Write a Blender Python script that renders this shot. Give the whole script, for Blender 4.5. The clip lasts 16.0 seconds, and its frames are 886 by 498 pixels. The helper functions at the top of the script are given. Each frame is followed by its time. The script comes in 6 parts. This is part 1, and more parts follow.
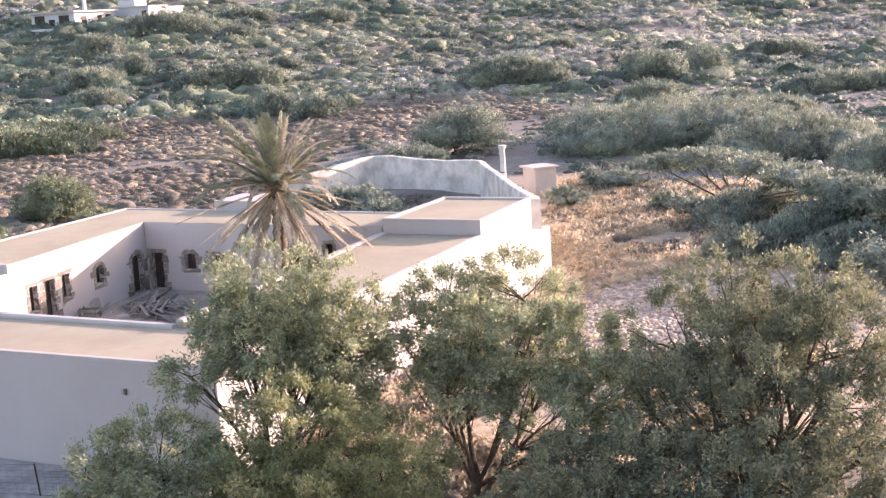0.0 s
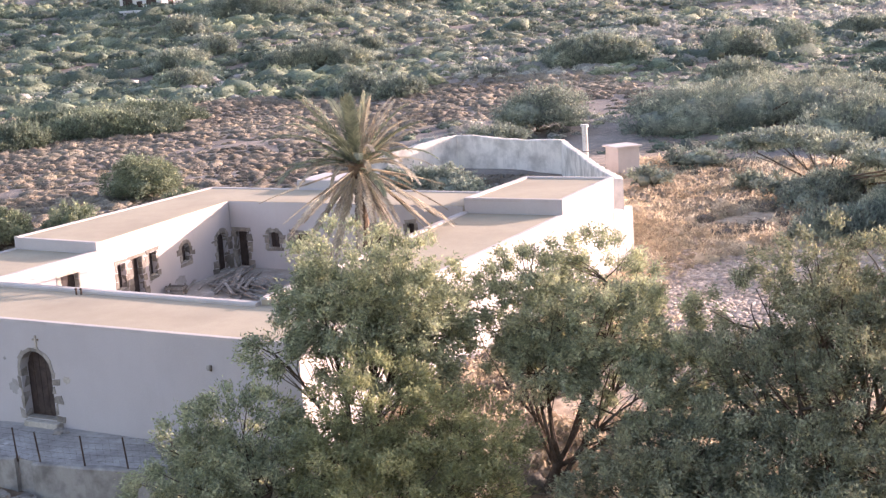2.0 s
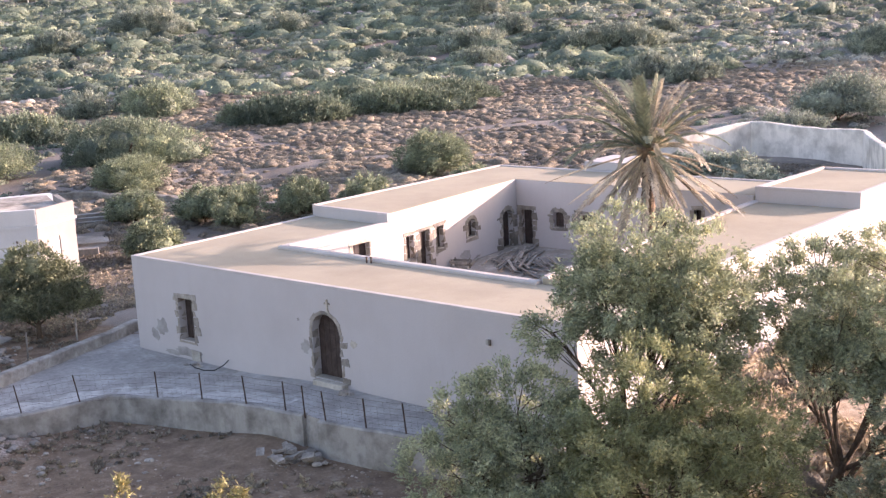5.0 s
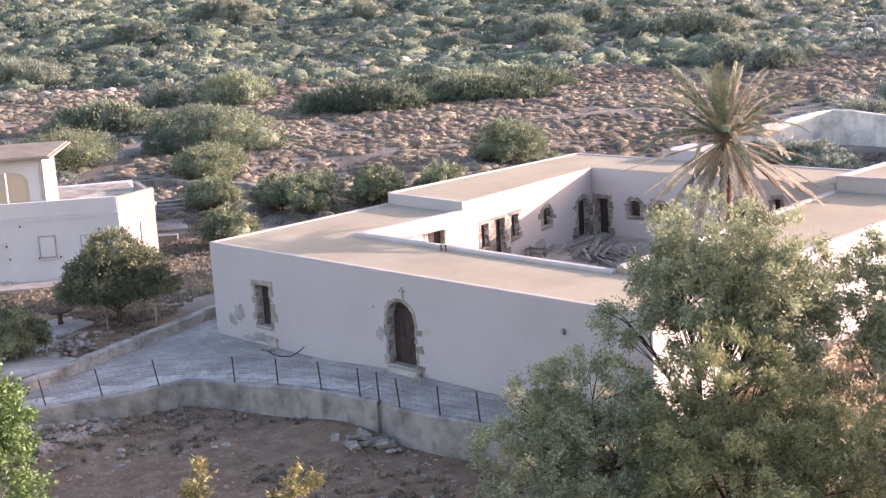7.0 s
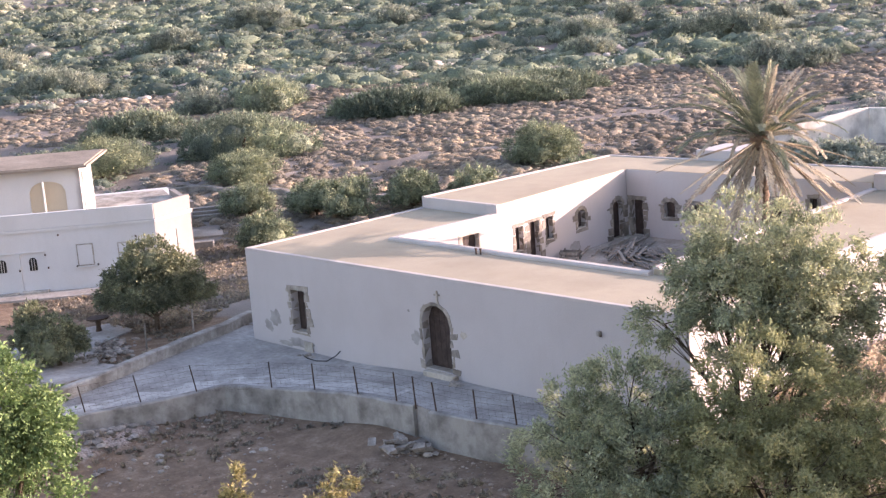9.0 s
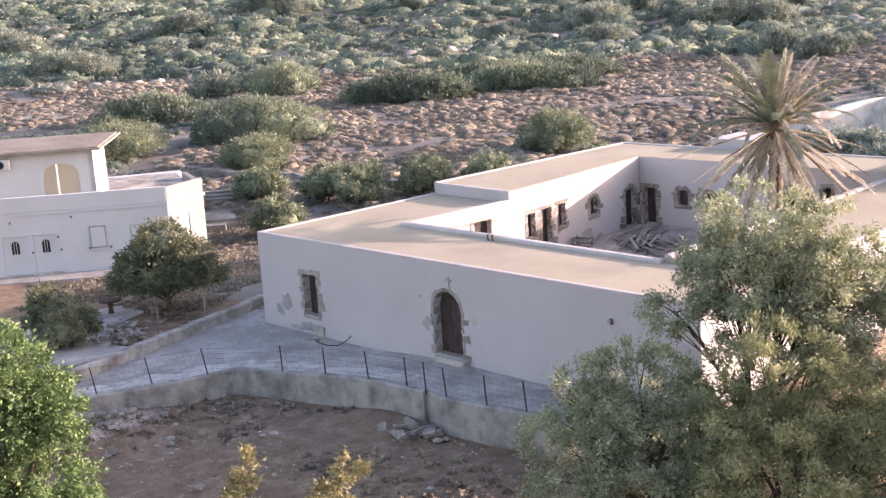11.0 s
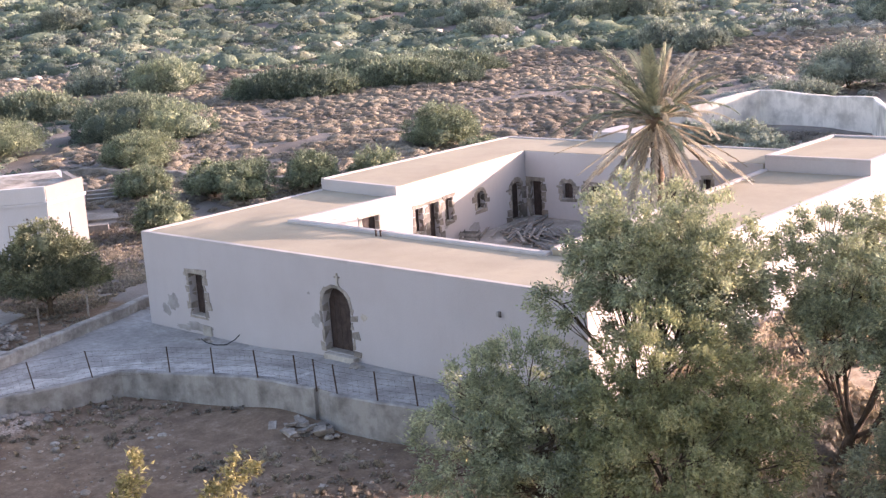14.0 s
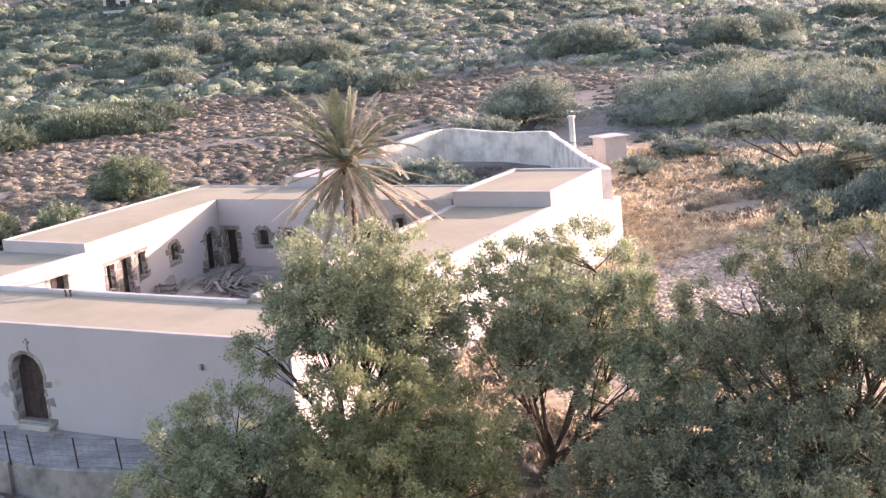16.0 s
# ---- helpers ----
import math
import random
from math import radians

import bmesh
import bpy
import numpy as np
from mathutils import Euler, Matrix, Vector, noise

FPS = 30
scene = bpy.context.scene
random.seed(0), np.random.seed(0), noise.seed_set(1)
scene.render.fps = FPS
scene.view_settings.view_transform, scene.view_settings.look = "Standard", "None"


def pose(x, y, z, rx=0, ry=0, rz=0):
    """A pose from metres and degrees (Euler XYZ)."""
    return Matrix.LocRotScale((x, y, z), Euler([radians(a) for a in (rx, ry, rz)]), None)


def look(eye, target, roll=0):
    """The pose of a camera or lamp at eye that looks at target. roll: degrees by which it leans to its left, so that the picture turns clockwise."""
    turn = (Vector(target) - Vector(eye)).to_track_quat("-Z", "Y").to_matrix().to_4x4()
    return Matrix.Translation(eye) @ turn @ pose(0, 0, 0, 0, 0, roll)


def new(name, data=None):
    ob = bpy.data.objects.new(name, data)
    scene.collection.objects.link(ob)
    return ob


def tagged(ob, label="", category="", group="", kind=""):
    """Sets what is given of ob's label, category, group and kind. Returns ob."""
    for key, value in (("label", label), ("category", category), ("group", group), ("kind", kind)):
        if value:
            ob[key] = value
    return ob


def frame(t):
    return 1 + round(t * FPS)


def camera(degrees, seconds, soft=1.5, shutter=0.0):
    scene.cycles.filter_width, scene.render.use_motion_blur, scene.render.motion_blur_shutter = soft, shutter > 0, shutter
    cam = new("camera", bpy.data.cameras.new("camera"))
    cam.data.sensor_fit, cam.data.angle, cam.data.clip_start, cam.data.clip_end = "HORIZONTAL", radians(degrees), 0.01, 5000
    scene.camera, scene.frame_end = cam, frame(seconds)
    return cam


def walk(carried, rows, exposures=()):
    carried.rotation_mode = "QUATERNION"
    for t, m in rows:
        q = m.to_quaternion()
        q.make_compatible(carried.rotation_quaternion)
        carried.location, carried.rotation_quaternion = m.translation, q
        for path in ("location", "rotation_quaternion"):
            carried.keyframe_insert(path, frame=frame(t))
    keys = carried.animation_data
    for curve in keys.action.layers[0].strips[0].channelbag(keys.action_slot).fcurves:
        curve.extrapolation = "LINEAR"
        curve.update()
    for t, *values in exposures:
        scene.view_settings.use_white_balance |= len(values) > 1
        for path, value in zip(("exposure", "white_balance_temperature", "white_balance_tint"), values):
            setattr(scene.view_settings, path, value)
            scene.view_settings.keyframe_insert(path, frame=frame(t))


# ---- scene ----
# camera: stands on one high spot and pans
EYE = (44.02, -29.31, 13.07)
PATH = [
    (0, 79.675, 3.223, 24.804),
    (0.5, 80.018, 3.105, 23.990),
    (1, 79.629, 3.445, 24.839),
    (1.5, 79.295, 3.042, 26.066),
    (2, 78.972, 3.637, 28.461),
    (2.5, 79.028, 3.143, 32.182),
    (3, 78.712, 2.222, 37.118),
    (3.2, 78.786, 3.057, 39.856),
    (3.5, 78.877, 3.775, 42.437),
    (3.8, 78.961, 4.019, 43.772),
    (4.1, 79.022, 3.928, 44.106),
    (4.4, 79.042, 3.644, 43.684),
    (4.7, 79.005, 3.305, 42.750),
    (5, 78.894, 3.052, 41.548),
    (5.3, 78.693, 3.025, 40.324),
    (5.5, 78.483, 3.136, 39.362),
    (6, 78.496, 3.375, 40.104),
    (6.5, 78.817, 3.239, 42.153),
    (7, 78.554, 3.370, 44.926),
    (7.5, 78.609, 4.158, 46.392),
    (8, 79.681, 4.466, 48.533),
    (8.5, 79.210, 4.426, 47.611),
    (9, 78.807, 4.302, 46.334),
    (9.2, 78.412, 3.804, 46.238),
    (9.6, 78.133, 3.499, 46.305),
    (10, 78.044, 3.491, 46.578),
    (10.4, 78.087, 3.644, 46.872),
    (10.8, 78.202, 3.822, 47.003),
    (11.3, 78.358, 3.875, 46.654),
    (11.5, 78.459, 3.779, 46.061),
    (12, 78.744, 4.361, 46.374),
    (12.5, 78.656, 4.261, 46.692),
    (13, 78.249, 4.048, 46.644),
    (13.5, 77.918, 3.553, 44.638),
    (14, 77.668, 3.759, 41.834),
    (14.5, 78.328, 3.302, 37.967),
    (15, 77.839, 3.941, 34.011),
    (15.5, 78.663, 4.418, 30.387),
    (16, 78.649, 4.720, 27.762),
]

cam = camera(38.42, 16.0, soft=1.35)
walk(cam, [(t, pose(*EYE, rx, ry, rz)) for t, rx, ry, rz in PATH], [(0.0, 1.80, 6330, 34), (16.0, 1.80, 6330, 34)])

# ---- world and sun: low sun beyond the house, on its right-hand side ----
SUN = Vector((0.560, 0.806, 0.191)).normalized()
world = bpy.data.worlds.new("sky")
scene.world = world
world.use_nodes = True
wn = world.node_tree
sky = wn.nodes.new("ShaderNodeTexSky")
sky.sky_type = "NISHITA"
sky.sun_disc = False
sky.sun_elevation = math.asin(SUN.z)
sky.sun_rotation = math.atan2(SUN.x, SUN.y)
sky.air_density, sky.dust_density, sky.ozone_density = 1.2, 2.0, 1.0
wn.nodes["Background"].inputs[1].default_value = 0.15
wn.links.new(sky.outputs[0], wn.nodes["Background"].inputs[0])
sun = new("sun", bpy.data.lights.new("sun", "SUN"))
sun.data.energy, sun.data.angle, sun.data.color = 4.0, radians(0.5), (1.0, 0.84, 0.70)
sun.matrix_world = look((0, 0, 60), tuple(Vector((0, 0, 60)) - SUN * 10))


# ---- materials ----
def shader(name, rough=0.9):
    m = bpy.data.materials.new(name)
    m.use_nodes = True
    nt = m.node_tree
    b = nt.nodes["Principled BSDF"]
    b.inputs["Roughness"].default_value = rough
    b.inputs["Specular IOR Level"].default_value = 0.25
    return m, nt, b


def noise_of(nt, vec, scale, detail=6.0, rough=0.6):
    n = nt.nodes.new("ShaderNodeTexNoise")
    n.inputs["Scale"].default_value, n.inputs["Detail"].default_value, n.inputs["Roughness"].default_value = scale, detail, rough
    nt.links.new(vec, n.inputs["Vector"])
    return n.outputs["Fac"]


def ramp_of(nt, fac, stops):
    r = nt.nodes.new("ShaderNodeValToRGB")
    el = r.color_ramp.elements
    while len(el) < len(stops):
        el.new(0.5)
    for e, (p, c) in zip(el, stops):
        e.position, e.color = p, (*c, 1)
    nt.links.new(fac, r.inputs[0])
    return r.outputs[0]


def mix_of(nt, fac, a, b, blend="MIX"):
    m = nt.nodes.new("ShaderNodeMix")
    m.data_type, m.blend_type = "RGBA", blend
    for sock, v in ((m.inputs[0], fac), (m.inputs[6], a), (m.inputs[7], b)):
        if hasattr(v, "is_linked"):
            nt.links.new(v, sock)
        elif isinstance(v, tuple):
            sock.default_value = (*v, 1)
        else:
            sock.default_value = v
    return m.outputs[2]


def coords(nt, kind="Object"):
    return nt.nodes.new("ShaderNodeTexCoord").outputs[kind]


def bump_of(nt, bsdf, height, strength, distance):
    b = nt.nodes.new("ShaderNodeBump")
    b.inputs["Strength"].default_value, b.inputs["Distance"].default_value = strength, distance
    nt.links.new(height, b.inputs["Height"])
    nt.links.new(b.outputs[0], bsdf.inputs["Normal"])


def surface(name, dark, mid, light, scale=1.0, fine=14.0, rough=0.9, bump=0.3, dist=0.02, island=0.0, random_tone=0.0, kind="Object"):
    """Two scales of colour variation with matching relief; pieces may differ in tone."""
    m, nt, b = shader(name, rough)
    co = coords(nt, kind)
    big, small = noise_of(nt, co, scale, 4), noise_of(nt, co, fine, 5, 0.7)
    col = ramp_of(nt, big, [(0.32, dark), (0.5, mid), (0.68, light)])
    grain = ramp_of(nt, small, [(0.3, (0.72, 0.72, 0.72)), (0.7, (1.22, 1.22, 1.22))])
    col = mix_of(nt, 0.8, col, grain, "MULTIPLY")
    if island or random_tone:
        src = nt.nodes.new("ShaderNodeNewGeometry").outputs["Random Per Island"] if island else nt.nodes.new("ShaderNodeObjectInfo").outputs["Random"]
        k = island or random_tone
        tone = ramp_of(nt, src, [(0.0, (1 - k, 1 - k, 1 - k)), (1.0, (1 + k, 1 + k * 0.95, 1 + k * 0.85))])
        col = mix_of(nt, 1.0, col, tone, "MULTIPLY")
    nt.links.new(col, b.inputs["Base Color"])
    if bump:
        bump_of(nt, b, small, bump, dist)
    return m


def leafy(name, dark, mid, light, through_tone=0.35, scale=0.8, vary=0.3, second=None, relief=0.0):
    """Leaves: tone by clump and by leaf, a little light passing through."""
    m, nt, b = shader(name, 0.65)
    geo = nt.nodes.new("ShaderNodeNewGeometry")
    co = coords(nt)
    big = noise_of(nt, co, scale, 3)
    col = ramp_of(nt, big, [(0.35, dark), (0.5, mid), (0.66, light)])
    if second:
        spot = noise_of(nt, co, second, 2)
        col = mix_of(nt, 1.0, col, ramp_of(nt, spot, [(0.3, (0.6, 0.64, 0.68)), (0.52, (1.0, 1.0, 1.0)), (0.7, (1.25, 1.2, 1.08))]), "MULTIPLY")
    if relief:
        tuft = noise_of(nt, co, relief, 3, 0.65)
        # gaps between tufts darkened, their shade put into the colour along the bump
        col = mix_of(nt, 1.0, col, ramp_of(nt, tuft, [(0.34, (0.6, 0.62, 0.64)), (0.52, (1.0, 1.0, 1.0)), (0.68, (1.22, 1.2, 1.15))]), "MULTIPLY")
        bump_of(nt, b, tuft, 1.0, 0.9 / relief)
    tone = ramp_of(nt, geo.outputs["Random Per Island"], [(0.0, (1 - vary, 1 - vary, 1 - vary)), (1.0, (1 + vary, 1 + vary, 1 + vary * 0.7))])
    col = mix_of(nt, 1.0, col, tone, "MULTIPLY")
    nt.links.new(col, b.inputs["Base Color"])
    tr = nt.nodes.new("ShaderNodeBsdfTranslucent")
    nt.links.new(col, tr.inputs["Color"])
    mx = nt.nodes.new("ShaderNodeMixShader")
    mx.inputs[0].default_value = through_tone
    nt.links.new(b.outputs[0], mx.inputs[1])
    nt.links.new(tr.outputs[0], mx.inputs[2])
    nt.links.new(mx.outputs[0], nt.nodes["Material Output"].inputs[0])
    return m


def plaster(name, base, stain, amount=0.5, scale=0.35):
    """Lime plaster: broad tone, soft stains that run down, trowel relief."""
    m, nt, b = shader(name, 0.92)
    co = coords(nt)
    mp = nt.nodes.new("ShaderNodeMapping")
    mp.inputs["Scale"].default_value = (1.6, 1.6, 0.35)
    nt.links.new(co, mp.inputs[0])
    big, run, fine = noise_of(nt, co, scale, 5), noise_of(nt, mp.outputs[0], 1.3, 6, 0.65), noise_of(nt, co, 22, 4)
    f1 = ramp_of(nt, big, [(0.42, (0, 0, 0)), (0.75, (amount, amount, amount))])
    f2 = ramp_of(nt, run, [(0.5, (0, 0, 0)), (0.8, (amount, amount, amount))])
    col = mix_of(nt, f1, base, stain)
    col = mix_of(nt, f2, col, tuple(0.5 * (p + q) for p, q in zip(base, stain)))
    grain = ramp_of(nt, fine, [(0.3, (0.94, 0.94, 0.94)), (0.7, (1.04, 1.04, 1.04))])
    col = mix_of(nt, 1.0, col, grain, "MULTIPLY")
    nt.links.new(col, b.inputs["Base Color"])
    bump_of(nt, b, run, 0.25, 0.03)
    return m


WHITE = plaster("white_plaster", (0.525, 0.488, 0.472), (0.42, 0.382, 0.362), 0.5)
OLD_WALL = plaster("old_plaster", (0.78, 0.735, 0.67), (0.25, 0.225, 0.195), 0.85, 0.8)
RETAIN = plaster("weathered_wall_plaster", (0.39, 0.37, 0.335), (0.10, 0.09, 0.078), 1.0, 1.3)
BARE = plaster("bare_grey_plaster", (0.40, 0.375, 0.35), (0.22, 0.20, 0.185), 0.9, 1.6)
HOUSE_WHITE = plaster("house_paint", (0.62, 0.62, 0.62), (0.48, 0.48, 0.47), 0.4)
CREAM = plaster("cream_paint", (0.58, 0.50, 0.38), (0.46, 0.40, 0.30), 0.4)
# side wall colour darkened to tone down the sunlight on that face
SIDE = plaster("toned_down_side_paint", (0.27, 0.255, 0.24), (0.20, 0.188, 0.175), 0.6)
ROOF = plaster("roof_screed", (0.425, 0.368, 0.27), (0.31, 0.262, 0.192), 0.75, 0.3)
RIM = plaster("rim_plaster", (0.55, 0.50, 0.465), (0.36, 0.32, 0.295), 0.6, 0.6)
TILED = surface("roof_terrace", (0.21, 0.18, 0.145), (0.28, 0.24, 0.195), (0.35, 0.305, 0.25), 0.6, 9)
YARD_STONE = surface("weathered_brown_stone", (0.17, 0.145, 0.12), (0.25, 0.22, 0.185), (0.36, 0.32, 0.27), 2.0, 12, 0.95, 0.6, 0.03, random_tone=0.25)
DOOR_STONE = surface("tan_cut_stone", (0.22, 0.192, 0.16), (0.32, 0.285, 0.245), (0.44, 0.40, 0.35), 1.6, 12, 0.92, 0.6, 0.03, random_tone=0.25)
STONE = surface("cut_stone", (0.32, 0.28, 0.23), (0.43, 0.39, 0.33), (0.55, 0.51, 0.44), 1.3, 12, 0.9, 0.6, 0.03, random_tone=0.25)
CONCRETE = surface("concrete", (0.20, 0.18, 0.155), (0.36, 0.335, 0.295), (0.52, 0.495, 0.45), 0.9, 6, 0.95, 0.5, 0.03)
APRON = surface("pale_concrete_paving", (0.27, 0.252, 0.228), (0.35, 0.33, 0.302), (0.45, 0.428, 0.395), 0.7, 5.0, 0.95, 0.45, 0.03)
WORN = surface("bleached_concrete", (0.32, 0.30, 0.27), (0.47, 0.45, 0.415), (0.60, 0.58, 0.54), 1.3, 5, 0.95, 0.7, 0.05)
YARD = surface("yard_paving", (0.26, 0.23, 0.19), (0.36, 0.32, 0.27), (0.46, 0.42, 0.36), 0.5, 6, 0.95, 0.5, 0.03)
WOOD_DARK = surface("dark_brown_wood", (0.040, 0.028, 0.024), (0.060, 0.043, 0.037), (0.085, 0.062, 0.052), 3, 24, 0.6, 0.3, 0.01)
WOOD_GREY = surface("weathered_timber", (0.17, 0.152, 0.13), (0.27, 0.245, 0.212), (0.42, 0.39, 0.345), 1.5, 18, 0.85, 0.4, 0.01, random_tone=0.3)
BARK = surface("bark", (0.07, 0.05, 0.035), (0.12, 0.09, 0.065), (0.19, 0.15, 0.11), 2.5, 16, 0.95, 0.9, 0.05)
PALM_BARK = surface("palm_bark", (0.10, 0.07, 0.05), (0.18, 0.13, 0.09), (0.28, 0.21, 0.15), 3, 14, 0.95, 0.9, 0.05)
RUBBLE = surface("grey_rubble", (0.20, 0.178, 0.15), (0.30, 0.27, 0.235), (0.42, 0.385, 0.34), 1.2, 9, 0.95, 0.8, 0.05, random_tone=0.3)
GRAVEL = surface("warm_gravel", (0.36, 0.285, 0.22), (0.52, 0.425, 0.34), (0.70, 0.60, 0.50), 0.9, 7, 0.95, 0.6, 0.03, island=0.35)
CLOD = surface("red_clods", (0.17, 0.125, 0.09), (0.27, 0.21, 0.16), (0.42, 0.36, 0.30), 0.8, 9, 0.97, 0.6, 0.03, island=0.35)
ROCK = surface("limestone", (0.27, 0.252, 0.226), (0.38, 0.358, 0.325), (0.52, 0.493, 0.45), 1.6, 7, 0.95, 0.9, 0.12, island=0.35)
RUST = surface("rusty_iron", (0.05, 0.035, 0.028), (0.09, 0.06, 0.045), (0.14, 0.09, 0.06), 6, 40, 0.8, 0.2, 0.005)
METAL = surface("galvanised_pipe", (0.55, 0.53, 0.49), (0.66, 0.64, 0.60), (0.74, 0.72, 0.68), 2, 20, 0.55, 0.1, 0.005)
BLACK = surface("black_plastic", (0.012, 0.012, 0.012), (0.02, 0.02, 0.02), (0.03, 0.03, 0.03), 3, 20, 0.5, 0.1, 0.005)
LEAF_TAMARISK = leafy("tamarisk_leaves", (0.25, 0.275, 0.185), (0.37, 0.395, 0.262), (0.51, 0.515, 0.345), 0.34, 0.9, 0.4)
# shaded copy of the tamarisk leaves: shade put into a darker colour
LEAF_SHADY = leafy("shaded_tamarisk_leaves", (0.16, 0.174, 0.12), (0.25, 0.262, 0.176), (0.385, 0.378, 0.245), 0.28, 0.9, 0.4)
LEAF_FIG = leafy("bright_leaves", (0.085, 0.135, 0.055), (0.14, 0.21, 0.085), (0.225, 0.315, 0.135), 0.25, 1.1, 0.4)
LEAF_DARK = leafy("shrub_leaves", (0.13, 0.15, 0.10), (0.205, 0.225, 0.145), (0.33, 0.34, 0.205), 0.25, 0.8, 0.3, None, 4.0)
# juniper colour lightened to stand in for haze over the slope
LEAF_JUNIPER = leafy("juniper_leaves", (0.215, 0.255, 0.215), (0.305, 0.343, 0.285), (0.455, 0.485, 0.38), 0.25, 0.35, 0.3, None, 2.2)
LEAF_MASTIC = leafy("mastic_leaves", (0.165, 0.20, 0.135), (0.255, 0.295, 0.195), (0.37, 0.40, 0.265), 0.3, 0.8, 0.3, None, 4.0)
LEAF_YELLOW = leafy("yellow_green_tamarisk_leaves", (0.21, 0.222, 0.12), (0.32, 0.33, 0.175), (0.47, 0.455, 0.25), 0.38, 0.9, 0.3)
LEAF_SAPLING = leafy("yellow_green_leaves", (0.24, 0.215, 0.10), (0.36, 0.32, 0.155), (0.48, 0.42, 0.22), 0.35, 2.0, 0.4)
PALM_GREEN = leafy("palm_leaflets", (0.15, 0.175, 0.125), (0.215, 0.24, 0.17), (0.32, 0.335, 0.24), 0.25, 0.8, 0.3)
PALM_DRY = leafy("dry_palm_leaflets", (0.36, 0.31, 0.25), (0.48, 0.425, 0.345), (0.62, 0.56, 0.46), 0.25, 0.8, 0.35)
SCRUB_BROWN = leafy("dry_thorn_scrub", (0.25, 0.213, 0.17), (0.335, 0.288, 0.228), (0.432, 0.378, 0.298), 0.32, 0.09, 0.16, 0.3, 9.0)
# hill scrub colours lifted in tone, haze put into the base colour
SCRUB_GREEN = leafy("green_scrub", (0.19, 0.215, 0.165), (0.285, 0.308, 0.235), (0.43, 0.45, 0.34), 0.28, 0.06, 0.28, 0.2, 4.5)
SCRUB_DARK = leafy("mastic_scrub", (0.12, 0.155, 0.12), (0.185, 0.228, 0.172), (0.315, 0.36, 0.255), 0.24, 0.06, 0.3, 0.2, 4.5)
SCRUB_GREY = leafy("grey_brown_scrub", (0.34, 0.335, 0.305), (0.46, 0.455, 0.415), (0.60, 0.59, 0.53), 0.35, 0.06, 0.28, 0.2, 4.5)
GRASS_DRY = leafy("dry_grass", (0.46, 0.365, 0.26), (0.60, 0.495, 0.365), (0.75, 0.645, 0.50), 0.45, 0.25, 0.3)


def ground_material():
    """Red earth, dry straw, pale pebbles or scrubland litter, by the zone attribute, broken up by noise."""
    m, nt, b = shader("earth", 0.97)
    co = coords(nt)
    n1, n2, n3 = noise_of(nt, co, 0.12, 6), noise_of(nt, co, 1.7, 6, 0.7), noise_of(nt, co, 11, 4, 0.7)
    base = ramp_of(nt, n1, [(0.35, (0.16, 0.138, 0.118)), (0.5, (0.225, 0.196, 0.17)), (0.66, (0.32, 0.285, 0.245))])
    red = ramp_of(nt, n2, [(0.3, (0.15, 0.102, 0.07)), (0.52, (0.235, 0.168, 0.115)), (0.75, (0.36, 0.285, 0.21))])
    straw = ramp_of(nt, n2, [(0.3, (0.34, 0.245, 0.165)), (0.5, (0.49, 0.375, 0.26)), (0.72, (0.63, 0.515, 0.38))])
    peb = ramp_of(nt, n3, [(0.35, (0.24, 0.19, 0.155)), (0.5, (0.38, 0.315, 0.265)), (0.65, (0.54, 0.465, 0.40))])
    at = nt.nodes.new("ShaderNodeAttribute")
    at.attribute_name = "zone"
    sep = nt.nodes.new("ShaderNodeSeparateColor")
    nt.links.new(at.outputs["Color"], sep.inputs[0])
    col = base
    for k, layer in enumerate((red, straw, peb)):
        add = nt.nodes.new("ShaderNodeMath")
        add.operation = "MULTIPLY_ADD"
        nt.links.new(n2, add.inputs[0])
        add.inputs[1].default_value = 0.9
        add.inputs[2].default_value = -0.45
        s = nt.nodes.new("ShaderNodeMath")
        s.operation = "ADD"
        nt.links.new(sep.outputs[k], s.inputs[0])
        nt.links.new(add.outputs[0], s.inputs[1])
        fac = ramp_of(nt, s.outputs[0], [(0.35, (0, 0, 0)), (0.65, (1, 1, 1))])
        col = mix_of(nt, fac, col, layer)
    grain = ramp_of(nt, n3, [(0.3, (0.75, 0.75, 0.75)), (0.7, (1.2, 1.2, 1.2))])
    col = mix_of(nt, 0.7, col, grain, "MULTIPLY")
    nt.links.new(col, b.inputs["Base Color"])
    bump_of(nt, b, n3, 0.7, 0.08)
    return m


EARTH = ground_material()


# ---- building helpers ----
def part(name, bm, material, parent=None, label=""):
    me = bpy.data.meshes.new(name)
    bm.to_mesh(me)
    bm.free()
    if material:
        me.materials.append(material)
    ob = new(name, me)
    if parent is not None:
        ob.parent = parent
    if label:
        ob["label"] = label
    return ob


def thing(name, label, category, group="", kind="", at=(0, 0, 0)):
    ob = new(name)
    ob.location = at
    ob.empty_display_size = 0.2
    bpy.context.view_layer.update()
    return tagged(ob, label, category, group, kind)


def put(ob, parent):
    """Hang a world-placed mesh under its thing, so that it stays where it is."""
    ob.parent = parent
    ob.matrix_parent_inverse = Matrix.Translation(parent.location).inverted()
    return ob


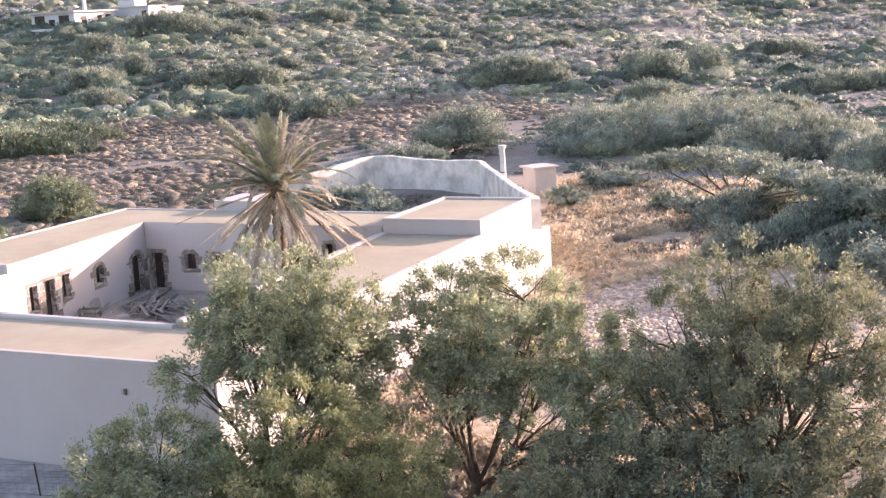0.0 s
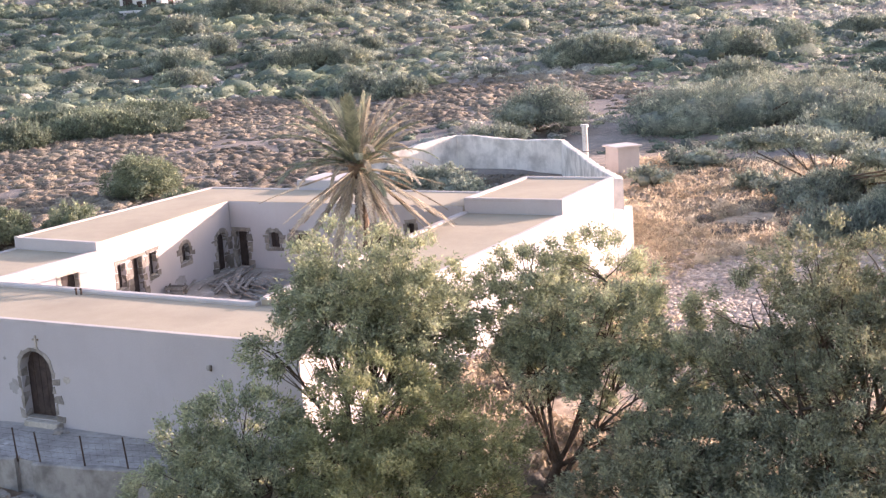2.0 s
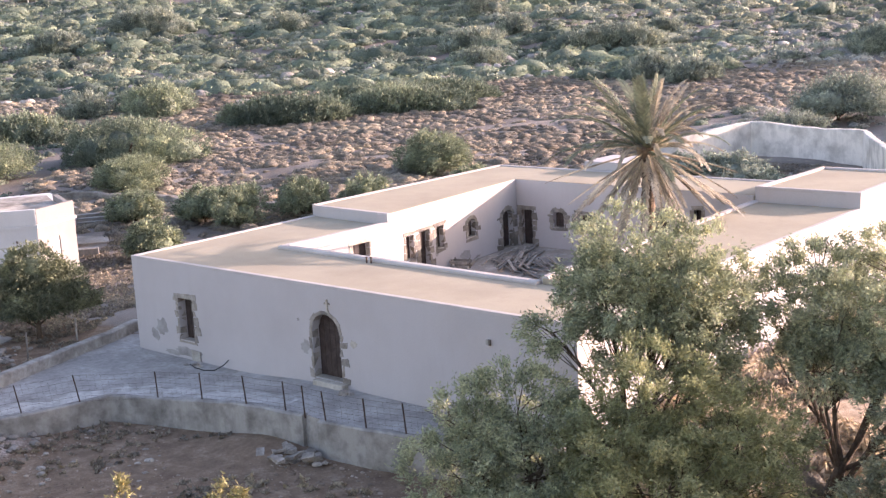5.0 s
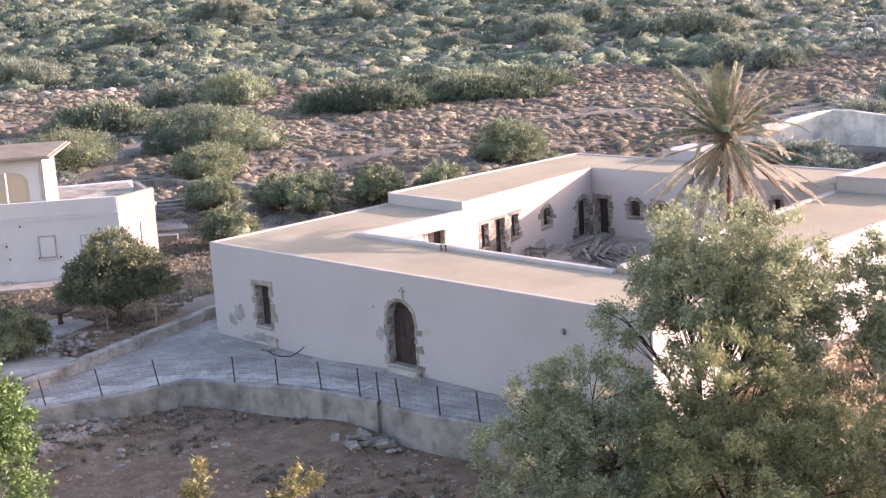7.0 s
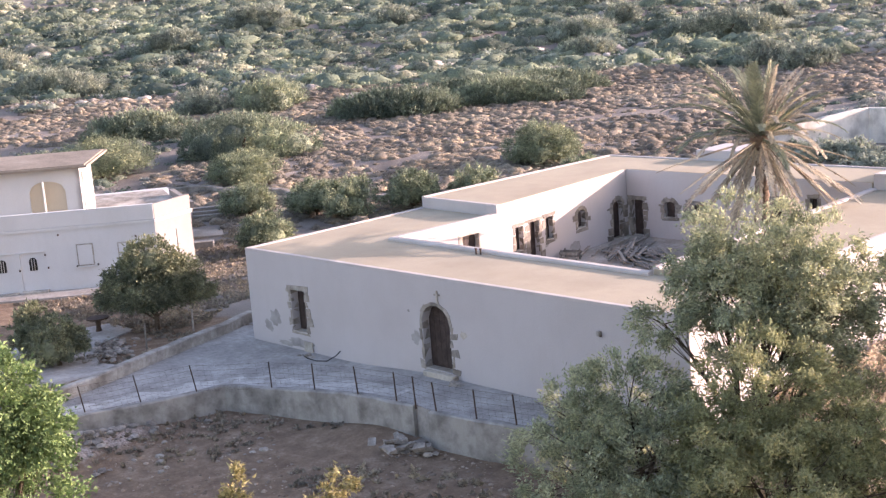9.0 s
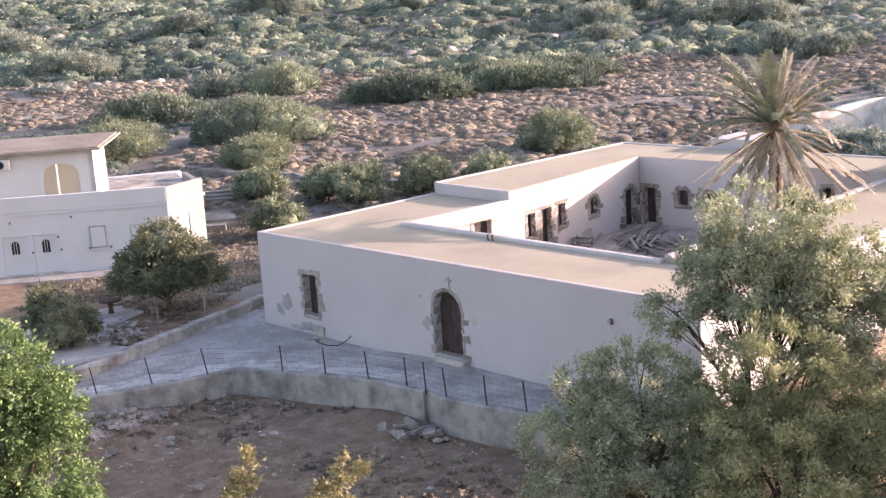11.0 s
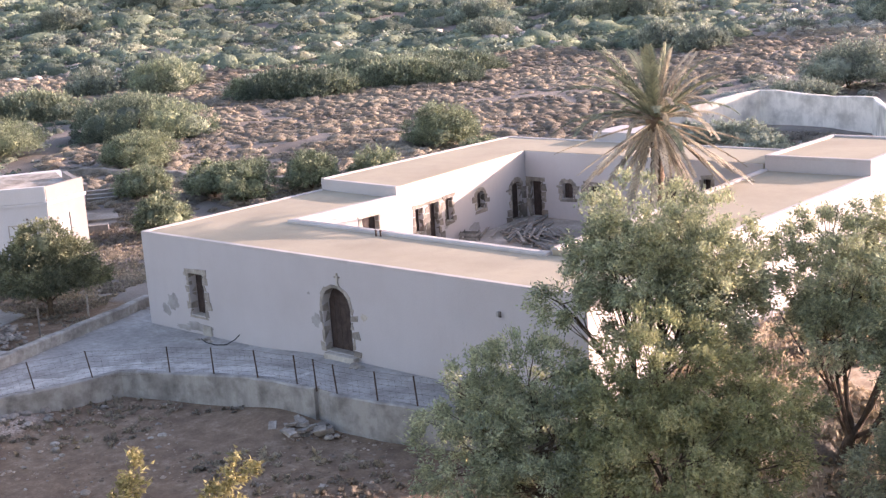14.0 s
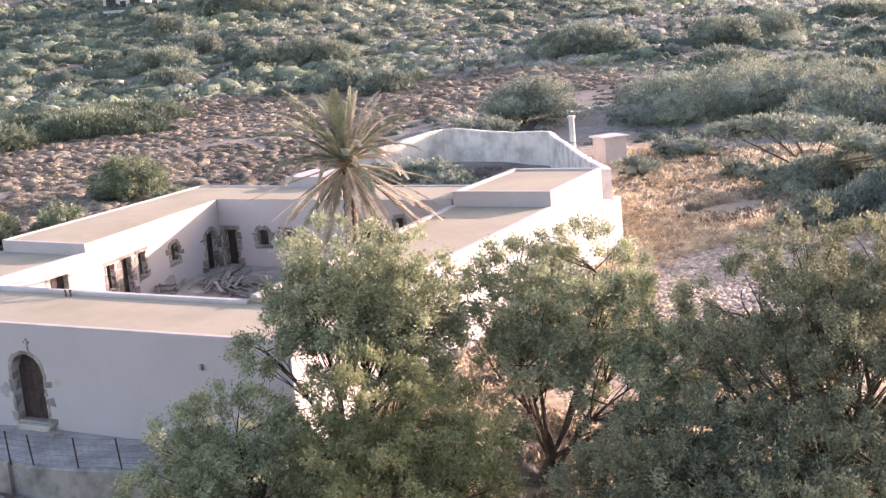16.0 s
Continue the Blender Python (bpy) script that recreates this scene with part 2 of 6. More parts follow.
def prism(bm, corners, z0, z1):
    """A block over a plan polygon, from z0 to z1 (a number, or one per corner)."""
    n = len(corners)
    lo = z0 if isinstance(z0, (list, tuple)) else [z0] * n
    hi = z1 if isinstance(z1, (list, tuple)) else [z1] * n
    a = [bm.verts.new((x, y, z)) for (x, y), z in zip(corners, lo)]
    c = [bm.verts.new((x, y, z)) for (x, y), z in zip(corners, hi)]
    bm.faces.new(a[::-1])
    bm.faces.new(c)
    for i in range(n):
        j = (i + 1) % n
        bm.faces.new((a[i], a[j], c[j], c[i]))
    return a + c


def block(bm, x0, x1, y0, y1, z0, z1):
    return prism(bm, [(x0, y0), (x1, y0), (x1, y1), (x0, y1)], z0, z1)


def fix(bm, bevel=0.0):
    bmesh.ops.recalc_face_normals(bm, faces=bm.faces)
    if bevel:
        bmesh.ops.bevel(bm, geom=list(bm.edges), offset=bevel, segments=2, profile=0.5, affect="EDGES")
    return bm


class Line:
    """A straight wall line in plan; s runs along it, o outwards to its right."""
    def __init__(self, p0, p1):
        self.p0, self.p1 = Vector(p0), Vector(p1)
        self.d = (self.p1 - self.p0).normalized()
        self.n = Vector((self.d.y, -self.d.x))
        self.length = (self.p1 - self.p0).length

    def at(self, s, o=0.0):
        q = self.p0 + self.d * s + self.n * o
        return (q.x, q.y)

    def box(self, bm, s0, s1, o0, o1, z0, z1):
        return prism(bm, [self.at(s0, o1), self.at(s0, o0), self.at(s1, o0), self.at(s1, o1)], z0, z1)


def wall_mesh(line, thick, z0, z1, openings=(), start=0.0):
    """A wall with its outer face on the line. Openings: (s0, s1, sill, head, rise of the arch)."""
    bm = bmesh.new()
    s = start
    for a, b, zb, zt, rise in sorted(openings):
        if a > s:
            line.box(bm, s, a, 0, -thick, z0, z1)
        if zb > z0:
            line.box(bm, a, b, 0, -thick, z0, zb)
        if rise <= 0:
            line.box(bm, a, b, 0, -thick, zt, z1)
        else:
            n = 12
            for k in range(n):
                u0, u1 = k / n, (k + 1) / n
                h = [zt - rise + rise * math.sqrt(max(0, 1 - (2 * u - 1) ** 2)) for u in (u0, u1)]
                p = [line.at(a + (b - a) * u0, 0), line.at(a + (b - a) * u0, -thick), line.at(a + (b - a) * u1, -thick), line.at(a + (b - a) * u1, 0)]
                prism(bm, p, [h[0], h[0], h[1], h[1]], z1)
        s = b
    if s < line.length:
        line.box(bm, s, line.length, 0, -thick, z0, z1)
    bmesh.ops.remove_doubles(bm, verts=bm.verts, dist=0.0005)
    return fix(bm)


def mesh_from(name, verts, faces, material, parent=None, smooth=False):
    me = bpy.data.meshes.new(name)
    verts = np.asarray(verts, np.float32)
    faces = np.asarray(faces, np.int32)
    k = faces.shape[1]
    me.vertices.add(len(verts))
    me.vertices.foreach_set("co", verts.ravel())
    me.loops.add(faces.size)
    me.loops.foreach_set("vertex_index", faces.ravel())
    me.polygons.add(len(faces))
    me.polygons.foreach_set("loop_start", np.arange(0, faces.size, k, dtype=np.int32))
    if smooth:
        me.polygons.foreach_set("use_smooth", np.ones(len(faces), bool))
    me.update(calc_edges=True)
    if material:
        me.materials.append(material)
    ob = new(name, me)
    if parent is not None:
        put(ob, parent)
    return ob


def tube(bm, points, radii, sides=7):
    """A tapered limb through points."""
    rings = []
    for i, (p, r) in enumerate(zip(points, radii)):
        p = Vector(p)
        d = (Vector(points[min(i + 1, len(points) - 1)]) - Vector(points[max(i - 1, 0)])).normalized()
        a = d.cross(Vector((0.31, 0.17, 0.93) if abs(d.z) < 0.9 else (1, 0.1, 0))).normalized()
        b = d.cross(a)
        rings.append([bm.verts.new(p + (a * math.cos(t) + b * math.sin(t)) * r) for t in (2 * math.pi * k / sides for k in range(sides))])
    for q, w in zip(rings, rings[1:]):
        for k in range(sides):
            bm.faces.new((q[k], q[(k + 1) % sides], w[(k + 1) % sides], w[k]))
    bm.faces.new(rings[0][::-1])
    bm.faces.new(rings[-1])


def heart(centre, radii, rng, scale=0.8):
    """The dense inside of a crown: a rough ellipsoid."""
    bm = bmesh.new()
    bmesh.ops.create_icosphere(bm, subdivisions=2, radius=1)
    v = np.array([q.co[:] for q in bm.verts])
    f = np.array([[q.index for q in p.verts] for p in bm.faces])
    bm.free()
    v = v * (scale * rng.uniform(0.88, 1.06, (len(v), 1))) * np.array(radii) + np.array(centre)
    return v, f


def leaf_cards(points, axes, length, width, rng, droop=0.0):
    """Slim three-cornered leaves at points, roughly along axes."""
    n = len(points)
    d = axes + rng.normal(0, 0.55, (n, 3))
    d[:, 2] -= droop
    d /= np.linalg.norm(d, axis=1, keepdims=True) + 1e-9
    side = np.cross(d, rng.normal(0, 1, (n, 3)))
    side /= np.linalg.norm(side, axis=1, keepdims=True) + 1e-9
    L = length * rng.uniform(0.6, 1.4, (n, 1))
    Wd = width * rng.uniform(0.6, 1.4, (n, 1))
    v = np.stack([points - side * Wd * 0.5, points + d * L, points + side * Wd * 0.5 + d * L * 0.25], 1)
    f = np.arange(3 * n).reshape(n, 3)
    return v.reshape(-1, 3), f


def lobe_points(centre, radii, n, rng, clump=0.35, hollow=0.55, spray=26):
    """Points gathered in sprays near the outside of an uneven ellipsoid, with the way out of it."""
    k = max(6, int(n / spray))
    u = rng.normal(0, 1, (k, 3))
    u /= np.linalg.norm(u, axis=1, keepdims=True)
    u[:, 2] = np.where(u[:, 2] < -0.35, u[:, 2] * 0.5, u[:, 2])
    r = hollow + (1.08 - hollow) * rng.random((k, 1)) ** 0.6
    heart = u * r * radii
    pick = rng.integers(0, k, n)
    p = heart[pick] + rng.normal(0, clump, (n, 3)) * (0.6 + 0.4 * rng.random((n, 1)))
    return p + centre, u[pick]


# ---- ground: one sheet; the house stands on a level, the scrub slope climbs beyond it ----
AHEAD, ASIDE = (-0.643, 0.766), (0.766, 0.643)


def wave(x, y, k, seed):
    a = np.random.default_rng(seed).uniform(0, 6.28, (6, 2))
    out = 0
    for i, (p, q) in enumerate(a):
        c, s = math.cos(p), math.sin(p)
        f = k * (1 + 0.37 * i)
        out = out + np.sin((x * c + y * s) * f + q) / (1 + 0.6 * i)
    return out / 2.2


def step(a, b, v):
    t = np.clip((v - a) / (b - a), 0, 1)
    return t * t * (3 - 2 * t)


LOW_WALL = [(-2.44, 1.77), (-1.74, -0.06), (-1.2, -1.84), (-0.69, -3.53), (-0.18, -5.13), (0.39, -6.72), (1.23, -9.5), (1.47, -10.5), (1.6, -16.0)]
FENCE_WALL = [(2.9, -16.0), (2.95, -12.5), (3.15, -10.54), (3.77, -8.67), (4.5, -6.93), (4.72, -5.81), (4.96, -4.65), (6.82, -3.94), (8.83, -3.41), (10.96, -3.02), (12.47, -2.85), (13.45, -2.75), (14.69, -2.88), (16.33, -2.67), (17.74, -2.35), (19.25, -1.95), (23.4, -0.6)]


def paved(x):
    """Height of the concrete apron: it falls towards the garden end."""
    t = min(1.0, max(0.0, (x - 6.5) / 5.0))
    return -0.40 + 0.28 * t * t * (3 - 2 * t)


def land(x, y):
    """Height of the ground."""
    x, y = np.asarray(x, float), np.asarray(y, float)
    s = (x - EYE[0]) * AHEAD[0] + (y - EYE[1]) * AHEAD[1]
    l = (x - EYE[0]) * ASIDE[0] + (y - EYE[1]) * ASIDE[1]
    z = np.interp(s, [-400, 70, 105, 140, 180, 230, 300, 420, 700, 1500], [0, 0, 0.9, 2.4, 6.4, 12.6, 22, 40, 70, 85])
    z = z + step(60, 95, s) * (0.22 * wave(x, y, 0.21, 3)) + step(125, 190, s) * (0.9 * wave(x, y, 0.075, 5) + 0.35 * wave(x, y, 0.3, 8))
    z = z + step(10, 60, l) * step(60, 110, s) * 0.6
    z = z + 3.2 * np.exp(-(((x + 96) / 26) ** 2 + ((y - 148) / 24) ** 2))
    z = z + 0.05 * wave(x, y, 0.9, 11)
    left = (0.56 * step(0.5, -1.0, x) + 0.44 * step(-2, -16, x)) * step(30, 6, y)
    z = z - 0.72 * left
    lw = np.interp(-y, [-q[1] for q in LOW_WALL], [q[0] for q in LOW_WALL])
    fy = np.interp(x, [p[0] for p in FENCE_WALL], [p[1] for p in FENCE_WALL])
    front = step(lw - 0.15, lw + 0.15, x) * np.where(x < 22.0, 1.0, step(30, 22, x)) * step(1.0, 0.2, y)
    slope = step(22, 24, x) * step(6.0, -4.0, y)
    low = np.clip(np.maximum(front, slope), 0, 1)
    z = z * (1 - low) + low * (-1.34 + 0.05 * wave(x, y, 0.8, 2) - 0.02 * np.clip(-4 - y, 0, 30))
    z = z + 0.75 * np.exp(-((x - 4.6) / 1.5) ** 2 - ((y + 11.3) / 3.4) ** 2)
    z = z + 0.34 * np.exp(-((x - 12.2) / 1.9) ** 2 - ((y + 3.4) / 1.1) ** 2)
    inside = step(-0.2, 0.2, x) * step(23, 22.4, x) * step(-0.3, 0.1, y) * step(27.4, 27, y)
    return z * (1 - inside) - 0.6 * inside


def ruler(lo, hi, fine, reach):
    mid = np.arange(lo, hi + fine / 2, fine)
    out, d = [], fine
    while sum(out) < reach:
        d *= 1.075
        out.append(d)
    out = np.cumsum(out)
    return np.concatenate([lo - out[::-1], mid, hi + out])


def ground():
    gx, gy = ruler(-26, 46, 0.55, 1700), ruler(-24, 60, 0.55, 1700)
    X, Y = np.meshgrid(gx, gy, indexing="ij")
    v = np.stack([X, Y, land(X, Y)], -1).reshape(-1, 3)
    n, m = X.shape
    i = (np.arange(n - 1)[:, None] * m + np.arange(m - 1)).ravel()
    ob = mesh_from("ground", v, np.stack([i, i + m, i + m + 1, i + 1], 1), EARTH, smooth=True)
    x, y = v[:, 0], v[:, 1]
    zone = np.zeros((len(v), 4), np.float32)
    zone[:, 3] = 1
    # garden red stops at the building's shadow edge, shade put into soil colour
    zone[:, 0] = np.clip(step(3, 0, y) * step(60, 50, x) + step(-7.5, -10.5, x) * step(9, 4, y) * step(-40, -30, x), 0, 1)
    edge = np.interp(y, [26, 28, 30, 37, 46, 53, 60], [22.3, 22.3, 21.6, 18.0, 13.0, 9.5, 12])
    straw = step(edge - 0.5, edge + 1.0, x) * step(44 + 3 * wave(x, y, 0.2, 4), 36, x) * step(-3, 1, y) * step(60, 48, y)
    zone[:, 1] = straw + 0.5 * np.exp(-((x - 12) ** 2 + (y - 60) ** 2) / 260)
    peb = np.exp(-(((x - 29.5) / 6.5) ** 2 + ((y - 25) / 8.5) ** 2) * 1.1) + 0.55 * np.exp(-(((x - 31) / 4) ** 2 + ((y - 12) / 9) ** 2))
    peb = peb + 0.55 * np.exp(-(((x - 6) / 7) ** 2 + ((y - 76) / 12) ** 2)) + 0.35 * np.exp(-(((x - 9) / 8) ** 2 + ((y - 59) / 5) ** 2))
    peb = peb + 0.9 * np.exp(-(((x - 4.6) / 1.5) ** 2 + ((y + 10.5) / 3.2) ** 2))
    zone[:, 2] = np.clip(peb, 0, 1)
    at = ob.data.color_attributes.new("zone", "FLOAT_COLOR", "POINT")
    at.data.foreach_set("color", zone.ravel())
    return tagged(ob, "dry reddish earth rising to a scrubby hillside", "ground", kind="structure")


ground()


def apron():
    bm = bmesh.new()
    front = [(x, -0.01) for x in (0.28, 3.0, 6.4, 7.6, 8.8, 10.0, 11.6, 16.0, 22.55)]
    outline = [(0.25, 2.2)] + front + FENCE_WALL[::-1] + LOW_WALL[::-1]
    outline = outline[::-1]
    prism(bm, outline, -1.6, [paved(x) for x, _ in outline])
    bmesh.ops.triangulate(bm, faces=bm.faces)
    fix(bm)
    return tagged(part("pavement", bm, APRON), "pale grey worn concrete apron before the white building", "pavement", kind="structure")


apron()


def worn_band():
    """Bleached strip of the apron along the fence, with a ragged inner edge."""
    rnd = random.Random(2)
    outer, inner = [], []
    pts = [Vector(p) for p in FENCE_WALL[1:11]]
    for a, b in zip(pts, pts[1:]):
        d = (b - a).normalized()
        n = Vector((-d.y, d.x))
        for k in range(6):
            p = a.lerp(b, k / 6)
            outer.append(p + n * 0.2)
            inner.append(p + n * rnd.uniform(0.9, 1.5))
    bm = bmesh.new()
    lo = [bm.verts.new((p.x, p.y, paved(p.x) + 0.012)) for p in outer]
    hi = [bm.verts.new((p.x, p.y, paved(p.x) + 0.012)) for p in inner]
    for i in range(len(lo) - 1):
        bm.faces.new((lo[i], lo[i + 1], hi[i + 1], hi[i]))
    return tagged(part("pavement_worn", fix(bm), WORN), "bleached strip of concrete along the fence", "pavement", kind="structure")


worn_band()


def garden_pad():
    ring = [(-9.6, -5.4), (-8.4, -2.0), (-6.2, -2.0), (-4.9, -4.4), (-2.2, -5.9), (-0.6, -5.6), (0.6, -9.0), (-6.0, -9.6)][::-1]
    bm = bmesh.new()
    prism(bm, ring, -1.0, [float(land(x, y)) + 0.07 for x, y in ring])
    bmesh.ops.triangulate(bm, faces=bm.faces)
    return tagged(part("pavement_garden", fix(bm), APRON), "grey concrete pad in the side garden", "pavement", kind="structure")


garden_pad()


def ribbon_wall(name, path, thick, z0, z1, material, rough=0.03, seed=1, label="", category="wall", cuts=14):
    """An old wall along a path, with an uneven crest."""
    rnd = random.Random(seed)
    pts = []
    for (a, b) in zip(path, path[1:]):
        a, b = Vector(a), Vector(b)
        n = max(1, int((b - a).length * cuts / 10))
        pts += [a + (b - a) * (k / n) for k in range(n)]
    pts.append(Vector(path[-1]))
    bm = bmesh.new()
    rows = []
    for i, p in enumerate(pts):
        d = (pts[min(i + 1, len(pts) - 1)] - pts[max(i - 1, 0)]).normalized()
        nrm = Vector((d.y, -d.x))
        u = i / (len(pts) - 1)
        lo, hi = (z0(u) if callable(z0) else z0), (z1(u) if callable(z1) else z1)
        hi += rnd.uniform(-rough, rough)
        ring = []
        for o, z in ((-1, lo), (1, lo), (1, hi - 0.05), (0.75, hi), (-0.75, hi + rnd.uniform(-rough, rough) * 0.3), (-1, hi - 0.05)):
            q = p + nrm * (thick / 2 * o + rnd.uniform(-1, 1) * rough * 0.5)
            ring.append(bm.verts.new((q.x, q.y, z)))
        rows.append(ring)
    for q, w in zip(rows, rows[1:]):
        for k in range(6):
            bm.faces.new((q[k], q[(k + 1) % 6], w[(k + 1) % 6], w[k]))
    bm.faces.new(rows[0][::-1])
    bm.faces.new(rows[-1])
    fix(bm)
    return tagged(part(name, bm, material), label, category, kind="structure")


ribbon_wall("wall_retaining_west", FENCE_WALL[:12], 0.32, -1.8, lambda u: -0.37 + 0.27 * min(1.0, max(0.0, (u - 0.62) / 0.2)), RETAIN, 0.03, 3, "weathered grey concrete retaining wall under the fence")
ribbon_wall("wall_retaining_east", [(14.3, -2.86)] + FENCE_WALL[12:], 0.32, -1.8, -0.1, RETAIN, 0.04, 4, "weathered grey concrete retaining wall under the fence")
ribbon_wall("wall_low_garden", LOW_WALL, 0.38, -0.8, 0.05, CONCRETE, 0.02, 5, "low grey concrete garden wall beside the apron")


# ---- the white farm building round its yard ----
def stone_ring(parent, line, s0, s1, zb, zt, rise, seed, wide=0.22, lintel=True, sill=False, deep=0.2, mat=None):
    """Cut stones round an opening, each its own block, slightly proud of the plaster."""
    rnd = random.Random(seed)

    def stone(sa, sb, za, zc):
        bm = bmesh.new()
        o = rnd.uniform(0.012, 0.03)
        vs = line.box(bm, sa, sb, o, -deep, za, zc)
        for v in vs:
            j = 0.055 if mat else 0.022
            v.co.z += rnd.uniform(-j, j)
            v.co += Vector((line.d.x, line.d.y, 0)) * rnd.uniform(-j, j)
        fix(bm, 0.012)
        put(part("stone", bm, mat or STONE), parent)

    top = zt - rise
    for side in (0, 1):
        z = zb - 0.04
        while z < top - 0.05:
            h = min(rnd.uniform(0.24, 0.42), top - z + 0.02)
            w = wide * rnd.choice((0.45, 0.8, 1.2, 1.7)) * rnd.uniform(0.85, 1.15)
            if side == 0:
                stone(s0 - w, s0 + 0.003, z, z + h - 0.012)
            else:
                stone(s1 - 0.003, s1 + w, z, z + h - 0.012)
            z += h
    if rise > 0:
        n = 7
        for k in range(n):
            a0, a1 = math.pi * (1 - k / n), math.pi * (1 - (k + 1) / n)
            c, r = (s0 + s1) / 2, (s1 - s0) / 2
            w = wide * rnd.uniform(0.55, 0.8)
            bm = bmesh.new()
            pts = []
            for a, g in ((a0, 0), (a0, w), (a1, w), (a1, 0)):
                pts.append((c + math.cos(a) * (r + g), top + math.sin(a) * (rise + g)))
            vs = []
            for o in (0.02, -deep):
                vs.append([bm.verts.new((*line.at(s, o), z)) for s, z in pts])
            bm.faces.new(vs[0])
            bm.faces.new(vs[1][::-1])
            for i in range(4):
                bm.faces.new((vs[0][i], vs[0][(i + 1) % 4], vs[1][(i + 1) % 4], vs[1][i]))
            fix(bm)
            put(part("stone", bm, mat or STONE), parent)
    elif lintel:
        stone(s0 - wide * 1.2, s1 + wide * 1.2, zt, zt + 0.17)
    if sill:
        stone(s0 - wide * 0.6, s1 + wide * 0.6, zb - 0.16, zb)


def plank_leaf(name, line, s0, s1, zb, zt, rise, depth, parent, planks=5, handle=True):
    """A boarded door or shutter set back in its opening; every board is a piece of it."""
    back = bmesh.new()
    line.box(back, s0, s1, -depth - 0.03, -depth - 0.06, zb, zt)
    leaf = put(part(name, fix(back), WOOD_DARK), parent)
    w = (s1 - s0) / planks
    for k in range(planks):
        a, b = s0 + k * w + 0.006, s0 + (k + 1) * w - 0.006
        bm = bmesh.new()
        h = []
        for u in ((a - s0) / (s1 - s0), (b - s0) / (s1 - s0)):
            h.append(zt - rise + rise * math.sqrt(max(0, 1 - (2 * u - 1) ** 2)) if rise else zt)
        p = [line.at(a, -depth), line.at(a, -depth - 0.035), line.at(b, -depth - 0.035), line.at(b, -depth)]
        prism(bm, p, zb, [h[0], h[0], h[1], h[1]])
        ob = put(part("board", fix(bm, 0.004), WOOD_DARK), parent)
        ob.parent = leaf
        ob.matrix_parent_inverse = Matrix.Identity(4)
    if handle:
        bm = bmesh.new()
        line.box(bm, s1 - 0.16, s1 - 0.12, -depth + 0.035, -depth, zb + (zt - zb) * 0.45, zb + (zt - zb) * 0.45 + 0.14)
        ob = part("handle", fix(bm, 0.008), RUST, leaf, "rusty iron handle")
    return leaf


def rim(parent, path, z, high=0.14, wide=0.26, closed=False, name="parapet", out=0.006):
    """Raised rounded plaster kerb along a roof edge."""
    bm = bmesh.new()
    pts = [Vector(p) for p in path]
    rows = []
    for i, p in enumerate(pts):
        a = pts[i - 1] if (i or closed) else None
        b = pts[(i + 1) % len(pts)] if (i < len(pts) - 1 or closed) else None
        d1 = (p - a).normalized() if a is not None else (b - p).normalized()
        d2 = (b - p).normalized() if b is not None else d1
        n1, n2 = Vector((d1.y, -d1.x)), Vector((d2.y, -d2.x))
        m = (n1 + n2)
        m = m / max(0.3, m.dot(n1))
        rows.append([bm.verts.new((*(p + m * o), zz)) for o, zz in ((out, z - 0.04), (out, z + high * 0.7), (out - 0.02, z + high), (-wide * 0.8, z + high), (-wide, z + high * 0.6), (-wide, z - 0.1))])
    pairs = list(zip(rows, rows[1:])) + ([(rows[-1], rows[0])] if closed else [])
    for q, w in pairs:
        for k in range(6):
            bm.faces.new((q[k], q[(k + 1) % 6], w[(k + 1) % 6], w[k]))
    if not closed:
        bm.faces.new(rows[0][::-1])
        bm.faces.new(rows[-1])
    return put(part(name, fix(bm), RIM), parent)


FARM = thing("farm_building", "old whitewashed flat-roofed farm building round a yard", "building")
T = 0.6
# outside and yard corners of the plan
FL, FR, NE, NW, WM = (0.3, 0.0), (22.6, 0.0), (22.0, 27.2), (-0.1, 24.45), (0.14, 10.25)
YA, YB, YC, YD, YM = (5.14, 4.27), (18.3, 4.0), (17.3, 20.6), (4.05, 20.6), (5.3, 9.95)
ZF, ZL, ZR, ZB = 3.45, 3.94, 3.64, 4.24


def farm_wall(p0, p1, z0, z1, openings=(), thick=T, name="wall"):
    line = Line(p0, p1)
    put(part(name, wall_mesh(line, thick, z0, z1, openings), WHITE), FARM)
    return line


def opening(line, s0, s1, zb, zt, rise=0.0, kind="window", seed=1, wide=0.2, lintel=True, sill=True, depth=0.28, stone=None):
    name = "door" if kind == "door" else "window"
    holder = put(part(name, fix(slab_of(line, s0, s1, zb, depth)), STONE), FARM)
    plank_leaf("leaf" if kind == "door" else "shutter", line, s0 + 0.01, s1 - 0.01, zb + 0.02, zt - 0.01, rise, depth, holder, 5 if kind == "door" else 3, kind == "door")
    stone_ring(holder, line, s0, s1, zb, zt, rise, seed, wide=wide, lintel=lintel, sill=sill and kind != "door", deep=depth - 0.03, mat=stone)


def slab_of(line, s0, s1, zb, depth):
    bm = bmesh.new()
    line.box(bm, s0 + 0.002, s1 - 0.002, -0.002, -depth - 0.08, zb - 0.03, zb + 0.015)
    return bm


# front: window, arched door
front_line = Line((0.0, 0.0), FR)
put(part("wall", wall_mesh(front_line, T, -0.9, ZF, [(3.2, 4.12, 0.36, 2.08, 0), (11.0, 12.42, 0.08, 2.46, 0.66)], FL[0]), WHITE), FARM)
opening(front_line, 3.2, 4.12, 0.36, 2.08, 0, "window", 4, 0.2, depth=0.34, stone=DOOR_STONE)
opening(front_line, 11.0, 12.42, 0.08, 2.46, 0.66, "door", 9, 0.22, depth=0.32, stone=DOOR_STONE)
